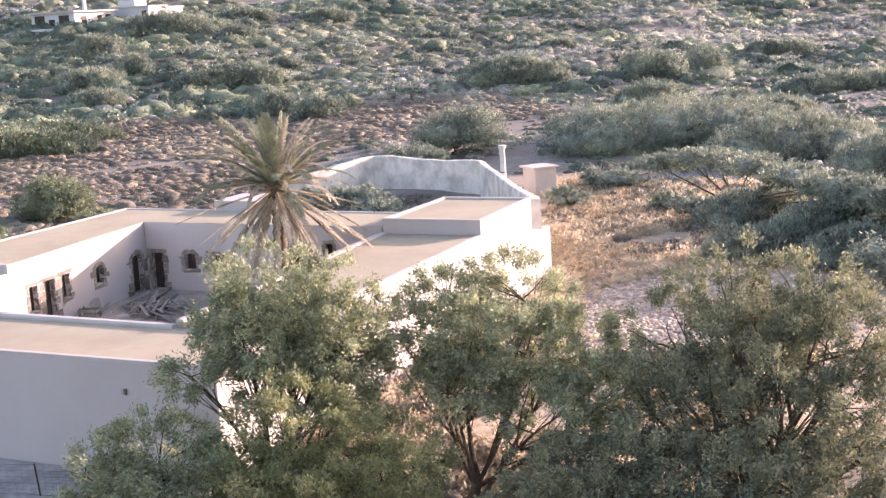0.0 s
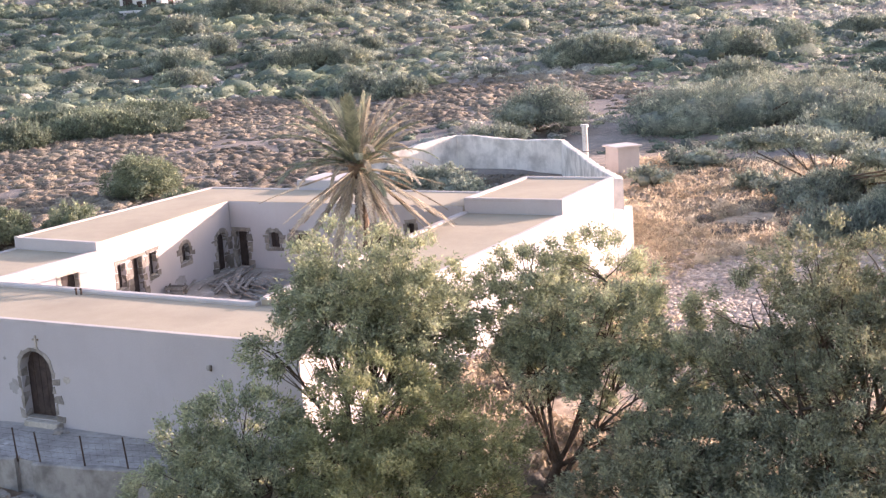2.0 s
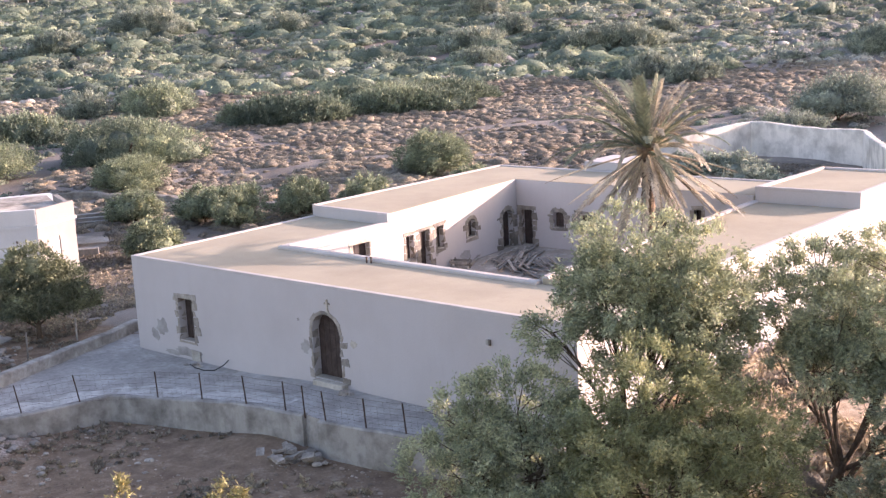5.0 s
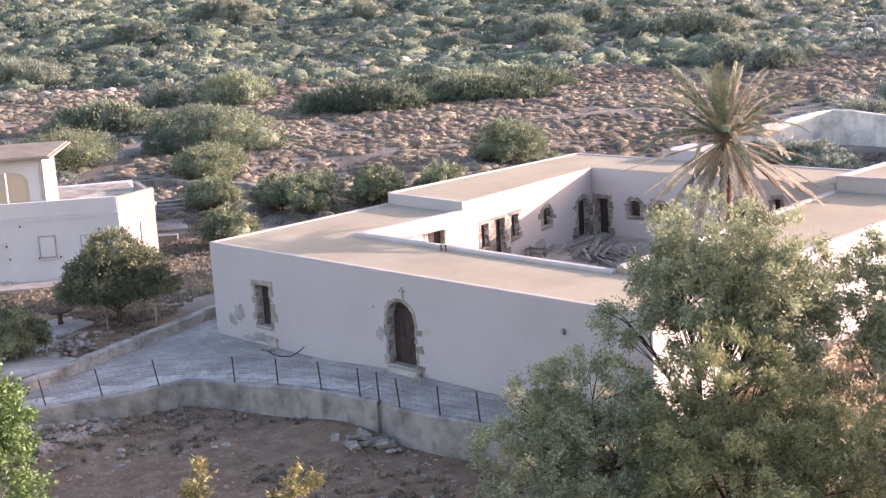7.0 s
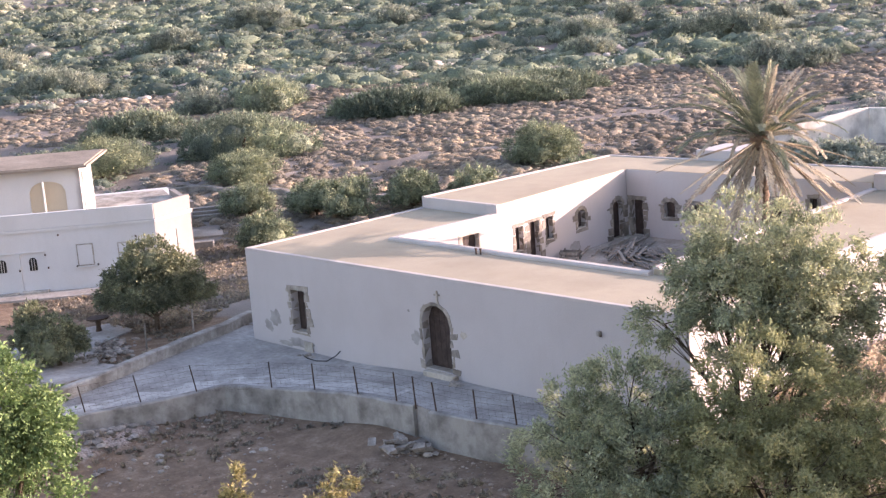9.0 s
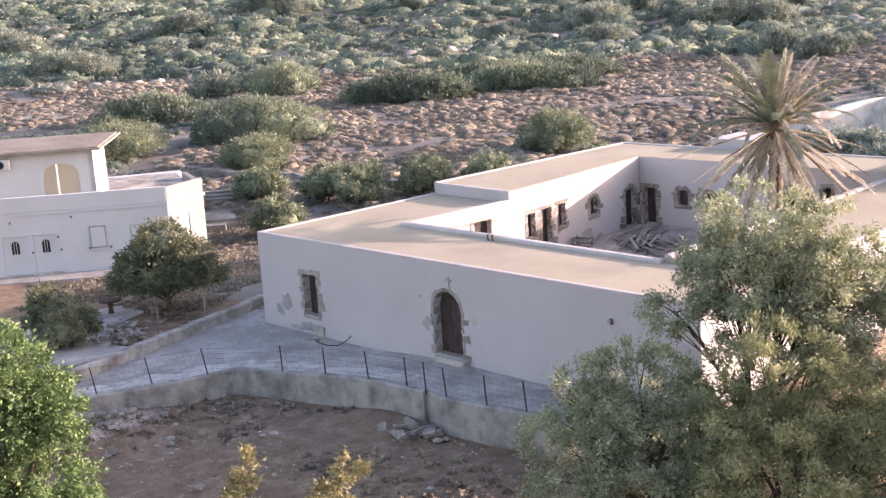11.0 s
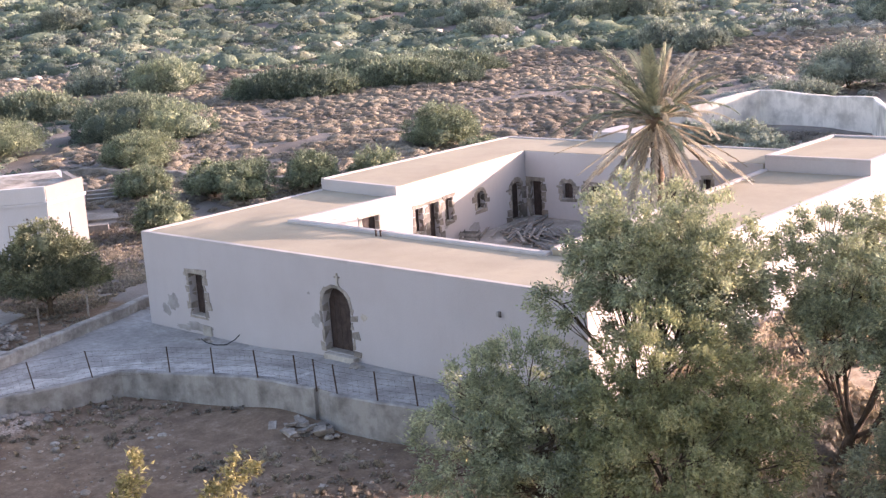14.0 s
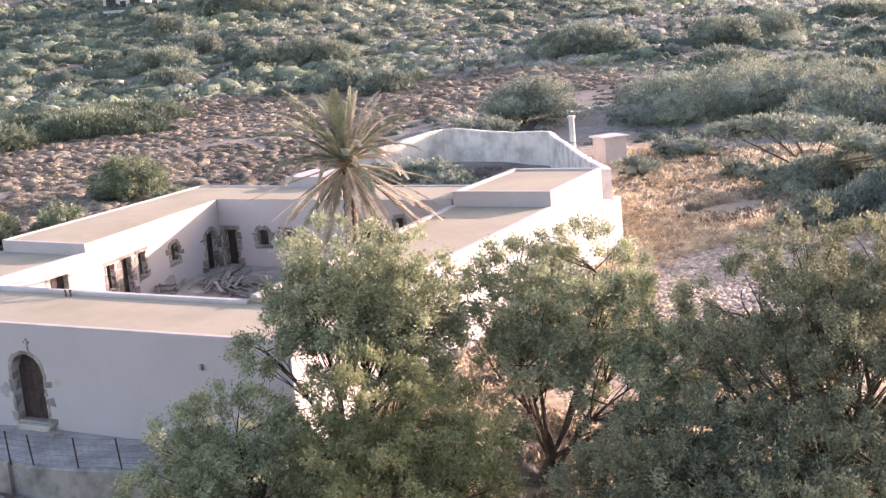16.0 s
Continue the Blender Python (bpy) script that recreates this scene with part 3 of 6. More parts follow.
# right-hand side, far and left outside walls
farm_wall((FR[0], T), (22.2, 20.6), -0.9, ZF)
bm = bmesh.new()
Line((FR[0], 0.0), (22.2, 20.6)).box(bm, T + 3.4, 20.59, 0, -T, ZF, ZR)
put(part("wall", fix(bm), WHITE), FARM)
farm_wall((22.19, 20.6), NE, -0.9, ZB)
farm_wall((21.4, 27.2), (17.4, 27.2), -0.7, ZB)
farm_wall((17.4, 27.2), (17.35, 24.4), -0.7, ZB)
farm_wall((17.4, 24.42), NW, -0.7, ZL)
farm_wall((NW[0], 23.85), WM, -0.8, ZL)
farm_wall(WM, (FL[0], T), -0.9, ZF)
# yard walls (their faces look into the yard)
LEFT_HOLES = [(1.25, 1.83, 1.61, 2.72, 0.0, "window", 23, 0.16), (2.32, 3.06, 0.72, 2.76, 0.0, "door", 24, 0.24), (3.62, 4.19, 1.69, 2.76, 0.0, "window", 25, 0.18),
              (6.24, 6.89, 1.74, 2.62, 0.2, "window", 22, 0.3), (9.34, 10.27, 0.62, 2.51, 0.25, "door", 21, 0.32)]
y_left = farm_wall(YM, YD, 0.3, ZL, [h[:5] for h in LEFT_HOLES])
for h in LEFT_HOLES:
    opening(y_left, *h, depth=0.25, stone=YARD_STONE)
y_left2 = farm_wall(YA, (YM[0], YM[1] - 0.01), 0.3, ZF, [(3.51, 4.5, 2.07, 2.96, 0.0)])
opening(y_left2, 3.51, 4.5, 2.07, 2.96, 0.0, "window", 26, 0.2, depth=0.25)
FAR_HOLES = [(0.28, 0.98, 0.62, 2.43, 0.0, "door", 31, 0.22), (2.29, 2.94, 1.65, 2.45, 0.12, "window", 32, 0.32), (3.94, 4.74, 1.67, 2.42, 0.0, "window", 33, 0.3),
             (8.3, 8.86, 0.62, 2.92, 0.0, "door", 34, 0.1), (10.26, 10.66, 2.17, 3.12, 0.0, "window", 35, 0.1)]
y_far = farm_wall((YD[0] + 0.01, YD[1]), YC, 0.3, ZL, [h[:5] for h in FAR_HOLES])
for h in FAR_HOLES:
    opening(y_far, *h, depth=0.22, stone=YARD_STONE)
farm_wall((17.3, 20.59), YB, 0.3, ZR)
farm_wall((YB[0] - 0.01, YB[1]), (YA[0] + 0.01, YA[1]), 0.3, ZF)
# the higher end room's yard-side walls above the roofs
put(part("wall", wall_mesh(Line((17.4, 20.62), (22.19, 20.62)), 0.4, ZR - 0.2, ZB), WHITE), FARM)
put(part("wall", wall_mesh(Line((17.4, 24.4), (17.4, 21.03)), 0.4, ZL - 0.3, ZB), WHITE), FARM)
put(part("wall", wall_mesh(Line((0.74, 10.2), (4.7, 9.98)), 0.35, ZF - 0.3, ZL), WHITE), FARM)


def roof(outline, z, name="roof"):
    bm = bmesh.new()
    prism(bm, outline, z - 0.25, z)
    bmesh.ops.triangulate(bm, faces=bm.faces)
    return put(part(name, fix(bm), ROOF), FARM)


roof([(0.35, 0.05), (22.5, 0.05), (22.4, 3.9), (18.3, 3.95), (5.1, 4.22), (5.25, 9.9), (0.2, 10.2)], ZF + 0.02)
roof([(0.18, 10.3), (5.25, 10.0), (4.0, 20.65), (17.35, 20.65), (17.35, 24.35), (-0.02, 24.35)], ZL + 0.02)
roof([(18.35, 3.98), (22.4, 3.98), (22.1, 20.57), (17.38, 20.57)], ZR + 0.02)
roof([(17.45, 20.67), (22.1, 20.67), (21.95, 27.15), (17.45, 27.15)], ZB + 0.02)
rim(FARM, [(WM[0], 10.22), FL, FR, (22.5, 3.9)], ZF, 0.06, 0.22)
rim(FARM, [(17.42, 24.43), NW, WM], ZL, 0.07, 0.22)
rim(FARM, [YB, YA, (YM[0], YM[1] - 0.04)], ZF, 0.15, 0.3)
rim(FARM, [(17.3, 20.57), YB], ZR, 0.1, 0.28)
rim(FARM, [(22.5, 4.0), (22.2, 20.57)], ZR, 0.05, 0.22)
rim(FARM, [(17.4, 20.62), (22.19, 20.62), NE, (17.4, 27.2)], ZB, 0.11, 0.24, closed=True)
rim(FARM, [(0.4, 10.24), (5.28, 9.96)], ZL, 0.04, 0.25)
# a room behind the far wing
bm = bmesh.new()
block(bm, 5.6, 9.0, 24.44, 27.1, -0.6, 4.45)
put(part("rear_room", fix(bm, 0.03), WHITE), FARM)


def yard_floor():
    bm = bmesh.new()
    prism(bm, [YA, YB, YC, YD, YM], 0.0, 0.6)
    bmesh.ops.triangulate(bm, faces=bm.faces)
    return tagged(part("yard_paving", fix(bm), YARD), "worn earth and stone paving of the enclosed yard", "paving", kind="structure")


yard_floor()


# ---- old garden wall, pipe and hut beyond the building ----
ribbon_wall("wall_garden_north", [(-5.5, 46.5), (-3.4, 48.3), (-1.0, 54.5), (3.4, 53.9), (8.3, 53.0)], 0.45, 0.0,
            lambda u: 2.55 + 0.5 * min(1, u * 3) - 0.12 * math.sin(9 * u), OLD_WALL, 0.05, 8, "old whitewashed garden wall with grey rain streaks")
ribbon_wall("wall_garden_east", [(8.35, 52.97), (12.5, 46.0), (17.5, 37.0), (21.2, 29.9), (21.8, 28.4)], 0.45, -0.4,
            lambda u: 2.92 + 1.2 * u ** 2.5, OLD_WALL, 0.05, 9, "old plastered garden wall running up to the building")
ribbon_wall("wall_buttress", [(21.84, 27.06), (21.87, 28.0), (21.95, 29.3)], 0.42, -0.5, lambda u: 2.7 - 0.12 * u + 0.1 * math.sin(7 * u), RIM, 0.05, 12, "crumbling cream plaster buttress at the building corner", cuts=40)


def pipe_chimney(at, top):
    base = thing("chimney_pipe", "tall pale metal chimney pipe with a cap", "chimney", at=at)
    bm = bmesh.new()
    tube(bm, [(0, 0, 0), (0.02, 0, top * 0.5), (0.0, 0.0, top)], [0.2, 0.19, 0.18], 12)
    part("pipe", fix(bm), METAL, base)
    bm = bmesh.new()
    tube(bm, [(0, 0, top + 0.02), (0, 0, top + 0.16)], [0.27, 0.25], 12)
    part("cap", fix(bm), METAL, base)
    bm = bmesh.new()
    tube(bm, [(0, 0, top * 0.62), (0, 0, top * 0.62 + 0.05)], [0.21, 0.21], 12)
    part("collar", fix(bm), RUST, base)


def hut(at, turn):
    base = thing("stone_hut", "small plastered hut with a flat concrete roof slab", "hut", at=at)
    base.rotation_euler.z = turn
    bm = bmesh.new()
    block(bm, -0.9, 0.9, -0.8, 0.9, -0.6, 2.1)
    part("body", fix(bm, 0.03), RIM, base)
    bm = bmesh.new()
    block(bm, -1.06, 1.06, -0.98, 1.06, 2.102, 2.24)
    part("roof_slab", fix(bm, 0.02), RIM, base)


pipe_chimney((12.7, 46.4, 0.4), 4.2)
hut((12.0, 54.7, 0.15), radians(-40))


# ---- plants ----
def limb_path(a, b, rnd, sag=0.25, n=5):
    a, b = Vector(a), Vector(b)
    w = (b - a).length * sag
    m = (a + b) / 2 + Vector((rnd.uniform(-1, 1), rnd.uniform(-1, 1), rnd.uniform(-0.2, 0.8))) * w * 0.5
    out = []
    for k in range(n + 1):
        t = k / n
        out.append(a * (1 - t) ** 2 + m * 2 * t * (1 - t) + b * t * t + Vector((rnd.uniform(-1, 1), rnd.uniform(-1, 1), 0)) * 0.03 * w)
    return out


def tree(name, label, category, base, lobes, leaf, count, length, width, trunk=0.25, fork=0.3, seed=1, clump=0.3, droop=0.25, twigs=14, group="", solid=0.0, spray=26, hollow=0.55):
    """Trunk, limbs to each lobe of the crown, twigs, and a crown of slim leaves."""
    rnd, rng = random.Random(seed), np.random.default_rng(seed)
    root = thing(name, label, category, group, at=base)
    base = Vector(base)
    lobes = [(Vector(c), Vector(r)) for c, r in lobes]
    mid = sum((c for c, _ in lobes), Vector()) / len(lobes)
    top = base + Vector(((mid.x - base.x) * 0.4, (mid.y - base.y) * 0.4, (mid.z - base.z) * fork))
    bm = bmesh.new()
    tube(bm, limb_path(base - Vector((0, 0, 0.3)), top, rnd, 0.12), [trunk * f for f in (1.35, 1.05, 0.98, 0.94, 0.9, 0.8)], 9)
    put(part("trunk", fix(bm), BARK), root)
    for c, r in lobes:
        bm = bmesh.new()
        p = limb_path(top - Vector((0, 0, rnd.uniform(0, 0.5) * (top.z - base.z))), c, rnd, 0.3)
        th = trunk * min(0.62, 0.25 + 0.14 * r.x)
        tube(bm, p, [th * f for f in (1, 0.85, 0.7, 0.55, 0.42, 0.28)], 7)
        for _ in range(twigs):
            k = rnd.randint(2, 5)
            d = Vector((rnd.gauss(0, 1), rnd.gauss(0, 1), rnd.gauss(0.25, 0.8))).normalized()
            q = c + Vector((d.x * r.x, d.y * r.y, d.z * r.z)) * rnd.uniform(0.6, 0.95)
            tube(bm, limb_path(p[k], q, rnd, 0.3, 3), [th * 0.3, th * 0.2, th * 0.13, th * 0.06], 4)
        put(part("limb", bm, BARK), root)
    size = np.array([r.x * r.y + r.y * r.z + r.z * r.x for _, r in lobes])
    verts, faces, off = [], [], 0
    for (c, r), share in zip(lobes, size / size.sum()):
        p, ax = lobe_points(np.array(c), np.array(r), int(count * share), rng, clump, hollow, spray)
        v, f = leaf_cards(p, ax, length, width, rng, droop)
        verts.append(v)
        faces.append(f + off)
        off += len(v)
    crown = mesh_from("crown", np.concatenate(verts), np.concatenate(faces), leaf, root)
    if solid:
        tv, tf, off = [], [], 0
        for c, r in lobes:
            v, f = heart(c, r, rng, solid)
            tv.append(v)
            tf.append(f[:, :3] + off)
            off += len(v)
        mesh_from("inner_crown", np.concatenate(tv), np.concatenate(tf), leaf, root)
    return root


TAM = dict(leaf=LEAF_TAMARISK, length=0.12, width=0.056, clump=0.15, droop=0.1, spray=130, hollow=0.42)
tree("tamarisk_tree", "wispy grey-green tamarisk with sunlit feathery tips", "tree", (25.4, -2.2, -1.4), [
    ((25.0, -0.7, 5.6), (2.0, 1.7, 1.6)), ((26.3, 0.0, 5.2), (1.8, 1.6, 1.6)), ((24.5, -1.3, 5.2), (1.0, 1.0, 1.0)), ((23.9, -2.8, 4.1), (0.9, 0.9, 0.9)),
    ((25.4, -1.4, 4.8), (1.8, 1.7, 1.5)), ((26.7, -0.7, 4.4), (1.8, 1.6, 1.6)), ((27.2, 0.8, 4.5), (1.1, 1.1, 1.3)), ((26.3, -1.4, 3.6), (1.8, 1.6, 1.0)), ((27.3, -0.2, 3.2), (1.1, 1.1, 1.1))],
    count=70000, trunk=0.2, seed=11, group="tamarisks before the building", **{**TAM, "spray": 165, "clump": 0.16})
tree("tamarisk_tree", "low broad grey-green tamarisk in shade", "tree", (24.4, -4.6, -1.4), [
    ((22.8, -5.3, 1.8), (1.8, 1.7, 1.3)), ((23.7, -4.3, 2.2), (1.7, 1.6, 1.6)), ((24.8, -4.7, 1.0), (2.3, 2.1, 1.7)), ((25.6, -3.5, 1.2), (1.6, 1.5, 1.1)), ((23.0, -5.8, 0.4), (2.0, 1.8, 1.5)), ((25.2, -5.4, 0.0), (2.3, 2.0, 1.5))],
    count=56000, trunk=0.2, seed=16, group="tamarisks before the building", **TAM)
tree("tamarisk_tree", "low bushy yellow-green tamarisk before a taller one", "tree", (27.6, -3.8, -1.4), [
    ((27.2, -3.5, 2.8), (1.8, 1.7, 1.6)), ((28.3, -3.0, 1.9), (1.8, 1.6, 1.6)), ((26.8, -4.5, 1.9), (1.6, 1.5, 1.3)), ((28.3, -4.4, 1.1), (2.2, 2.1, 1.5)), ((27.2, -5.0, 0.2), (2.0, 1.8, 1.5)), ((29.5, -2.3, 2.0), (1.5, 1.4, 1.3)), ((29.7, -3.0, 0.7), (1.6, 1.5, 1.2))],
    count=68000, trunk=0.16, seed=12, group="tamarisks before the building", **{**TAM, "leaf": LEAF_YELLOW})
tree("tamarisk_tree", "spreading grey-green tamarisk with bare forked limbs", "tree", (29.6, 0.9, -1.2), [
    ((28.6, 3.3, 5.0), (1.5, 1.3, 1.3)), ((30.6, 4.2, 4.9), (1.7, 1.6, 1.5)), ((28.6, 2.0, 4.0), (1.5, 1.3, 1.6)), ((29.8, 2.4, 3.7), (1.8, 1.7, 1.6)), ((31.1, 2.9, 3.6), (1.8, 1.7, 1.7)),
    ((32.3, 3.3, 3.4), (1.6, 1.5, 1.5)), ((33.5, 2.9, 2.6), (1.5, 1.3, 1.3)), ((29.6, 1.4, 2.8), (1.6, 1.5, 1.0)), ((32.3, 1.8, 2.2), (2.0, 1.7, 1.3))],
    count=80000, trunk=0.17, seed=13, group="tamarisks before the building", **{**TAM, "spray": 190})
tree("tamarisk_tree", "dense grey-green tamarisk, leaf colour darkened for shade", "tree", (37.4, 2.6, -1.2), [
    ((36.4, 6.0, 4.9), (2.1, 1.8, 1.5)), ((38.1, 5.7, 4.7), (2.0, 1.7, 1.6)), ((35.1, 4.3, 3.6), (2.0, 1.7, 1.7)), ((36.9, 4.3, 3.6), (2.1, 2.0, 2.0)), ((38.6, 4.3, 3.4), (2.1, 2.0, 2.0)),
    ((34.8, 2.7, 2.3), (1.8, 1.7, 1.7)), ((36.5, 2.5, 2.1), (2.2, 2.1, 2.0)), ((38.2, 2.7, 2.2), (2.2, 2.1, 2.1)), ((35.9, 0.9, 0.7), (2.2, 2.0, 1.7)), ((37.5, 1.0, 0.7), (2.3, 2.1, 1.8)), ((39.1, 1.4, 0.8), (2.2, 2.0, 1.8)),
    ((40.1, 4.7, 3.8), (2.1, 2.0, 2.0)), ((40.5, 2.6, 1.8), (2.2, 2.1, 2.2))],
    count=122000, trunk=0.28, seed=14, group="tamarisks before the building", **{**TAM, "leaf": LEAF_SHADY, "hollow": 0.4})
tree("tamarisk_tree", "small tamarisk at the edge of the grove, leaf colour darkened for shade", "tree", (34.0, -0.5, -1.3), [
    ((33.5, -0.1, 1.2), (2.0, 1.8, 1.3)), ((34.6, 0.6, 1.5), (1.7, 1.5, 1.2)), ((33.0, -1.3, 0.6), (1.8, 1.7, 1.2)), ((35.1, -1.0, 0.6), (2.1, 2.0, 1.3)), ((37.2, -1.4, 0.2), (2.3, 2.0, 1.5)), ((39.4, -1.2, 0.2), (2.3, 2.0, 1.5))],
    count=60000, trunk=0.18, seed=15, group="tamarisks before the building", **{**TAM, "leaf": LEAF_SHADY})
tree("fig_tree", "bright green broad-leaved tree in the front garden", "tree", (18.6, -19.6, -1.6), [
    ((18.4, -19.2, 5.3), (1.4, 1.3, 1.4)), ((19.2, -18.6, 4.7), (1.0, 1.0, 1.1)), ((17.6, -20.4, 4.4), (1.5, 1.4, 1.7)), ((19.0, -18.8, 2.9), (1.3, 1.2, 1.4)),
    ((18.0, -20.2, 2.0), (1.7, 1.6, 1.8)), ((16.6, -21.6, 3.2), (1.8, 1.7, 1.9)), ((18.5, -20.0, 0.9), (1.3, 1.3, 1.5))],
    LEAF_FIG, 118000, 0.1, 0.072, 0.2, 0.4, 21, 0.14, 0.3, spray=110, hollow=0.45, solid=0.3)
tree("sapling", "spindly yellow-green sapling in bare soil", "tree", (16.07, -11.77, -1.4), [
    ((15.9, -11.6, 0.55), (0.3, 0.3, 0.6)), ((16.35, -11.9, 0.2), (0.35, 0.3, 0.5)), ((15.7, -11.9, -0.3), (0.4, 0.35, 0.5)), ((16.2, -11.6, -0.8), (0.45, 0.4, 0.4))], LEAF_SAPLING, 1500, 0.15, 0.075, 0.03, 0.3, 31, 0.1, 0.1, 5, "saplings in the front field")
tree("sapling", "leaning yellow-green sapling in bare soil", "tree", (17.4, -9.8, -1.4), [
    ((17.9, -9.4, 0.45), (0.3, 0.3, 0.35)), ((17.5, -9.7, 0.0), (0.4, 0.3, 0.45)), ((17.1, -9.9, -0.5), (0.4, 0.35, 0.45)), ((17.6, -9.6, -0.9), (0.4, 0.35, 0.35))], LEAF_SAPLING, 1500, 0.15, 0.075, 0.03, 0.3, 32, 0.1, 0.1, 5, "saplings in the front field")


def shrub(name, label, at, rx, ry, high, leaf, seed, count, length=0.2, width=0.09, group="", lobes=6, lift=0.3, stems=True, clump=None):
    """A bush: several leafy lobes over short stems."""
    rnd = random.Random(seed)
    x, y = at
    z = float(land(x, y))
    ls = []
    for k in range(lobes):
        a = 6.283 * k / lobes + rnd.uniform(-0.4, 0.4)
        q = rnd.uniform(0.35, 0.62)
        hh = high * rnd.uniform(0.32, 0.56)
        ls.append(((x + math.cos(a) * rx * q, y + math.sin(a) * ry * q, z + hh), (rx * rnd.uniform(0.42, 0.56), ry * rnd.uniform(0.42, 0.56), high * rnd.uniform(0.34, 0.46))))
    ls.append(((x, y, z + high * 0.62), (rx * 0.55, ry * 0.55, high * 0.42)))
    return tree(name, label, "bush", (x, y, z), ls, leaf, count, length, width, 0.06 + 0.03 * high, 0.2, seed, clump or 0.08 * rx, 0.05, 4, group, 0.62, 40, 0.74)


def round_shrub(x, y):
    """Domed evergreen with a flat underside on a short trunk."""
    z = float(land(x, y))
    rows = [(0.1, 0.0, 2.55, 1.2, 1.0), (-0.9, 0.0, 1.75, 1.2, 1.0), (1.0, 0.1, 1.85, 1.15, 0.95), (-1.6, 0.0, 1.1, 0.95, 0.75), (1.75, 0.0, 1.2, 0.9, 0.72), (0.0, -0.7, 1.25, 1.4, 0.95), (0.0, 0.8, 1.5, 1.35, 1.0)]
    ls = [((x + 0.69 * o - 0.72 * d, y + 0.72 * o + 0.69 * d, h), (r, r, v)) for o, d, h, r, v in rows]
    tree("round_shrub", "round dense dark-green shrub with a short trunk", "bush", (x, y, z), ls, LEAF_DARK, 50000, 0.14, 0.07, 0.12, 0.35, 41, 0.13, 0.05, 5, "", 0.66, 40, 0.74)


round_shrub(-5.3, -1.3)
shrub("garden_bush", "small dark-green bush beside a concrete pad", (-5.6, -6.9), 1.1, 1.1, 2.3, LEAF_DARK, 43, 7000, 0.15, 0.08)
shrub("garden_bush", "small dark-green bush by the garden wall", (-3.4, -7.0), 1.4, 1.4, 1.9, LEAF_DARK, 42, 8000, 0.15, 0.08)
for i, (x, y, r, h) in enumerate([(-25.8, 18.2, 2.1, 2.0), (-18.0, 20.2, 2.2, 2.4), (-15.2, 23.4, 2.0, 2.3), (-16.4, 12.5, 1.9, 2.1), (-20.8, 20.0, 2.0, 2.2), (-12.6, 26.4, 1.9, 2.2), (-18.8, 39.4, 2.9, 2.9), (-36, 25, 3.0, 2.2), (-52, 22, 4.5, 3.0), (-9.6, 33.6, 2.0, 1.8)]):
    shrub("mastic_bush", "rounded grey-green mastic bush on dry ground", (x, y), r, r * 0.9, h, LEAF_MASTIC, 50 + i, int(min(2300 * r * r, 26000)), 0.18, 0.09, "mastic bushes behind the buildings")
for i, (x, y, rx, ry, h) in enumerate([(-2.6, 72.6, 4.6, 3.6, 3.6), (-0.3, 46.0, 2.2, 1.8, 1.5), (2.4, 46.6, 2.2, 1.6, 1.4), (5.6, 43.2, 2.2, 1.6, 1.2), (9.6, 41.0, 1.6, 1.3, 0.9), (13.2, 36.5, 1.5, 1.2, 0.9), (-2.5, 64, 3, 2.6, 1.8), (8.5, 80.5, 5.0, 3.5, 2.6),
                                       (26.6, 46.0, 2.3, 1.5, 1.7), (22.6, 50.1, 1.7, 1.2, 1.1), (39.5, 38.0, 3.0, 3.0, 2.6), (40.0, 31.0, 3.4, 3.0, 2.4), (16.5, 57.0, 2.4, 1.6, 1.3), (15.9, 49.4, 1.6, 1.2, 1.4)]):
    shrub("juniper_bush", "spreading wind-shaped dark-green juniper bush", (x, y), rx, ry, h, LEAF_JUNIPER, 80 + i, int(900 * rx * ry), 0.24, 0.13, "junipers on the slope", 8)


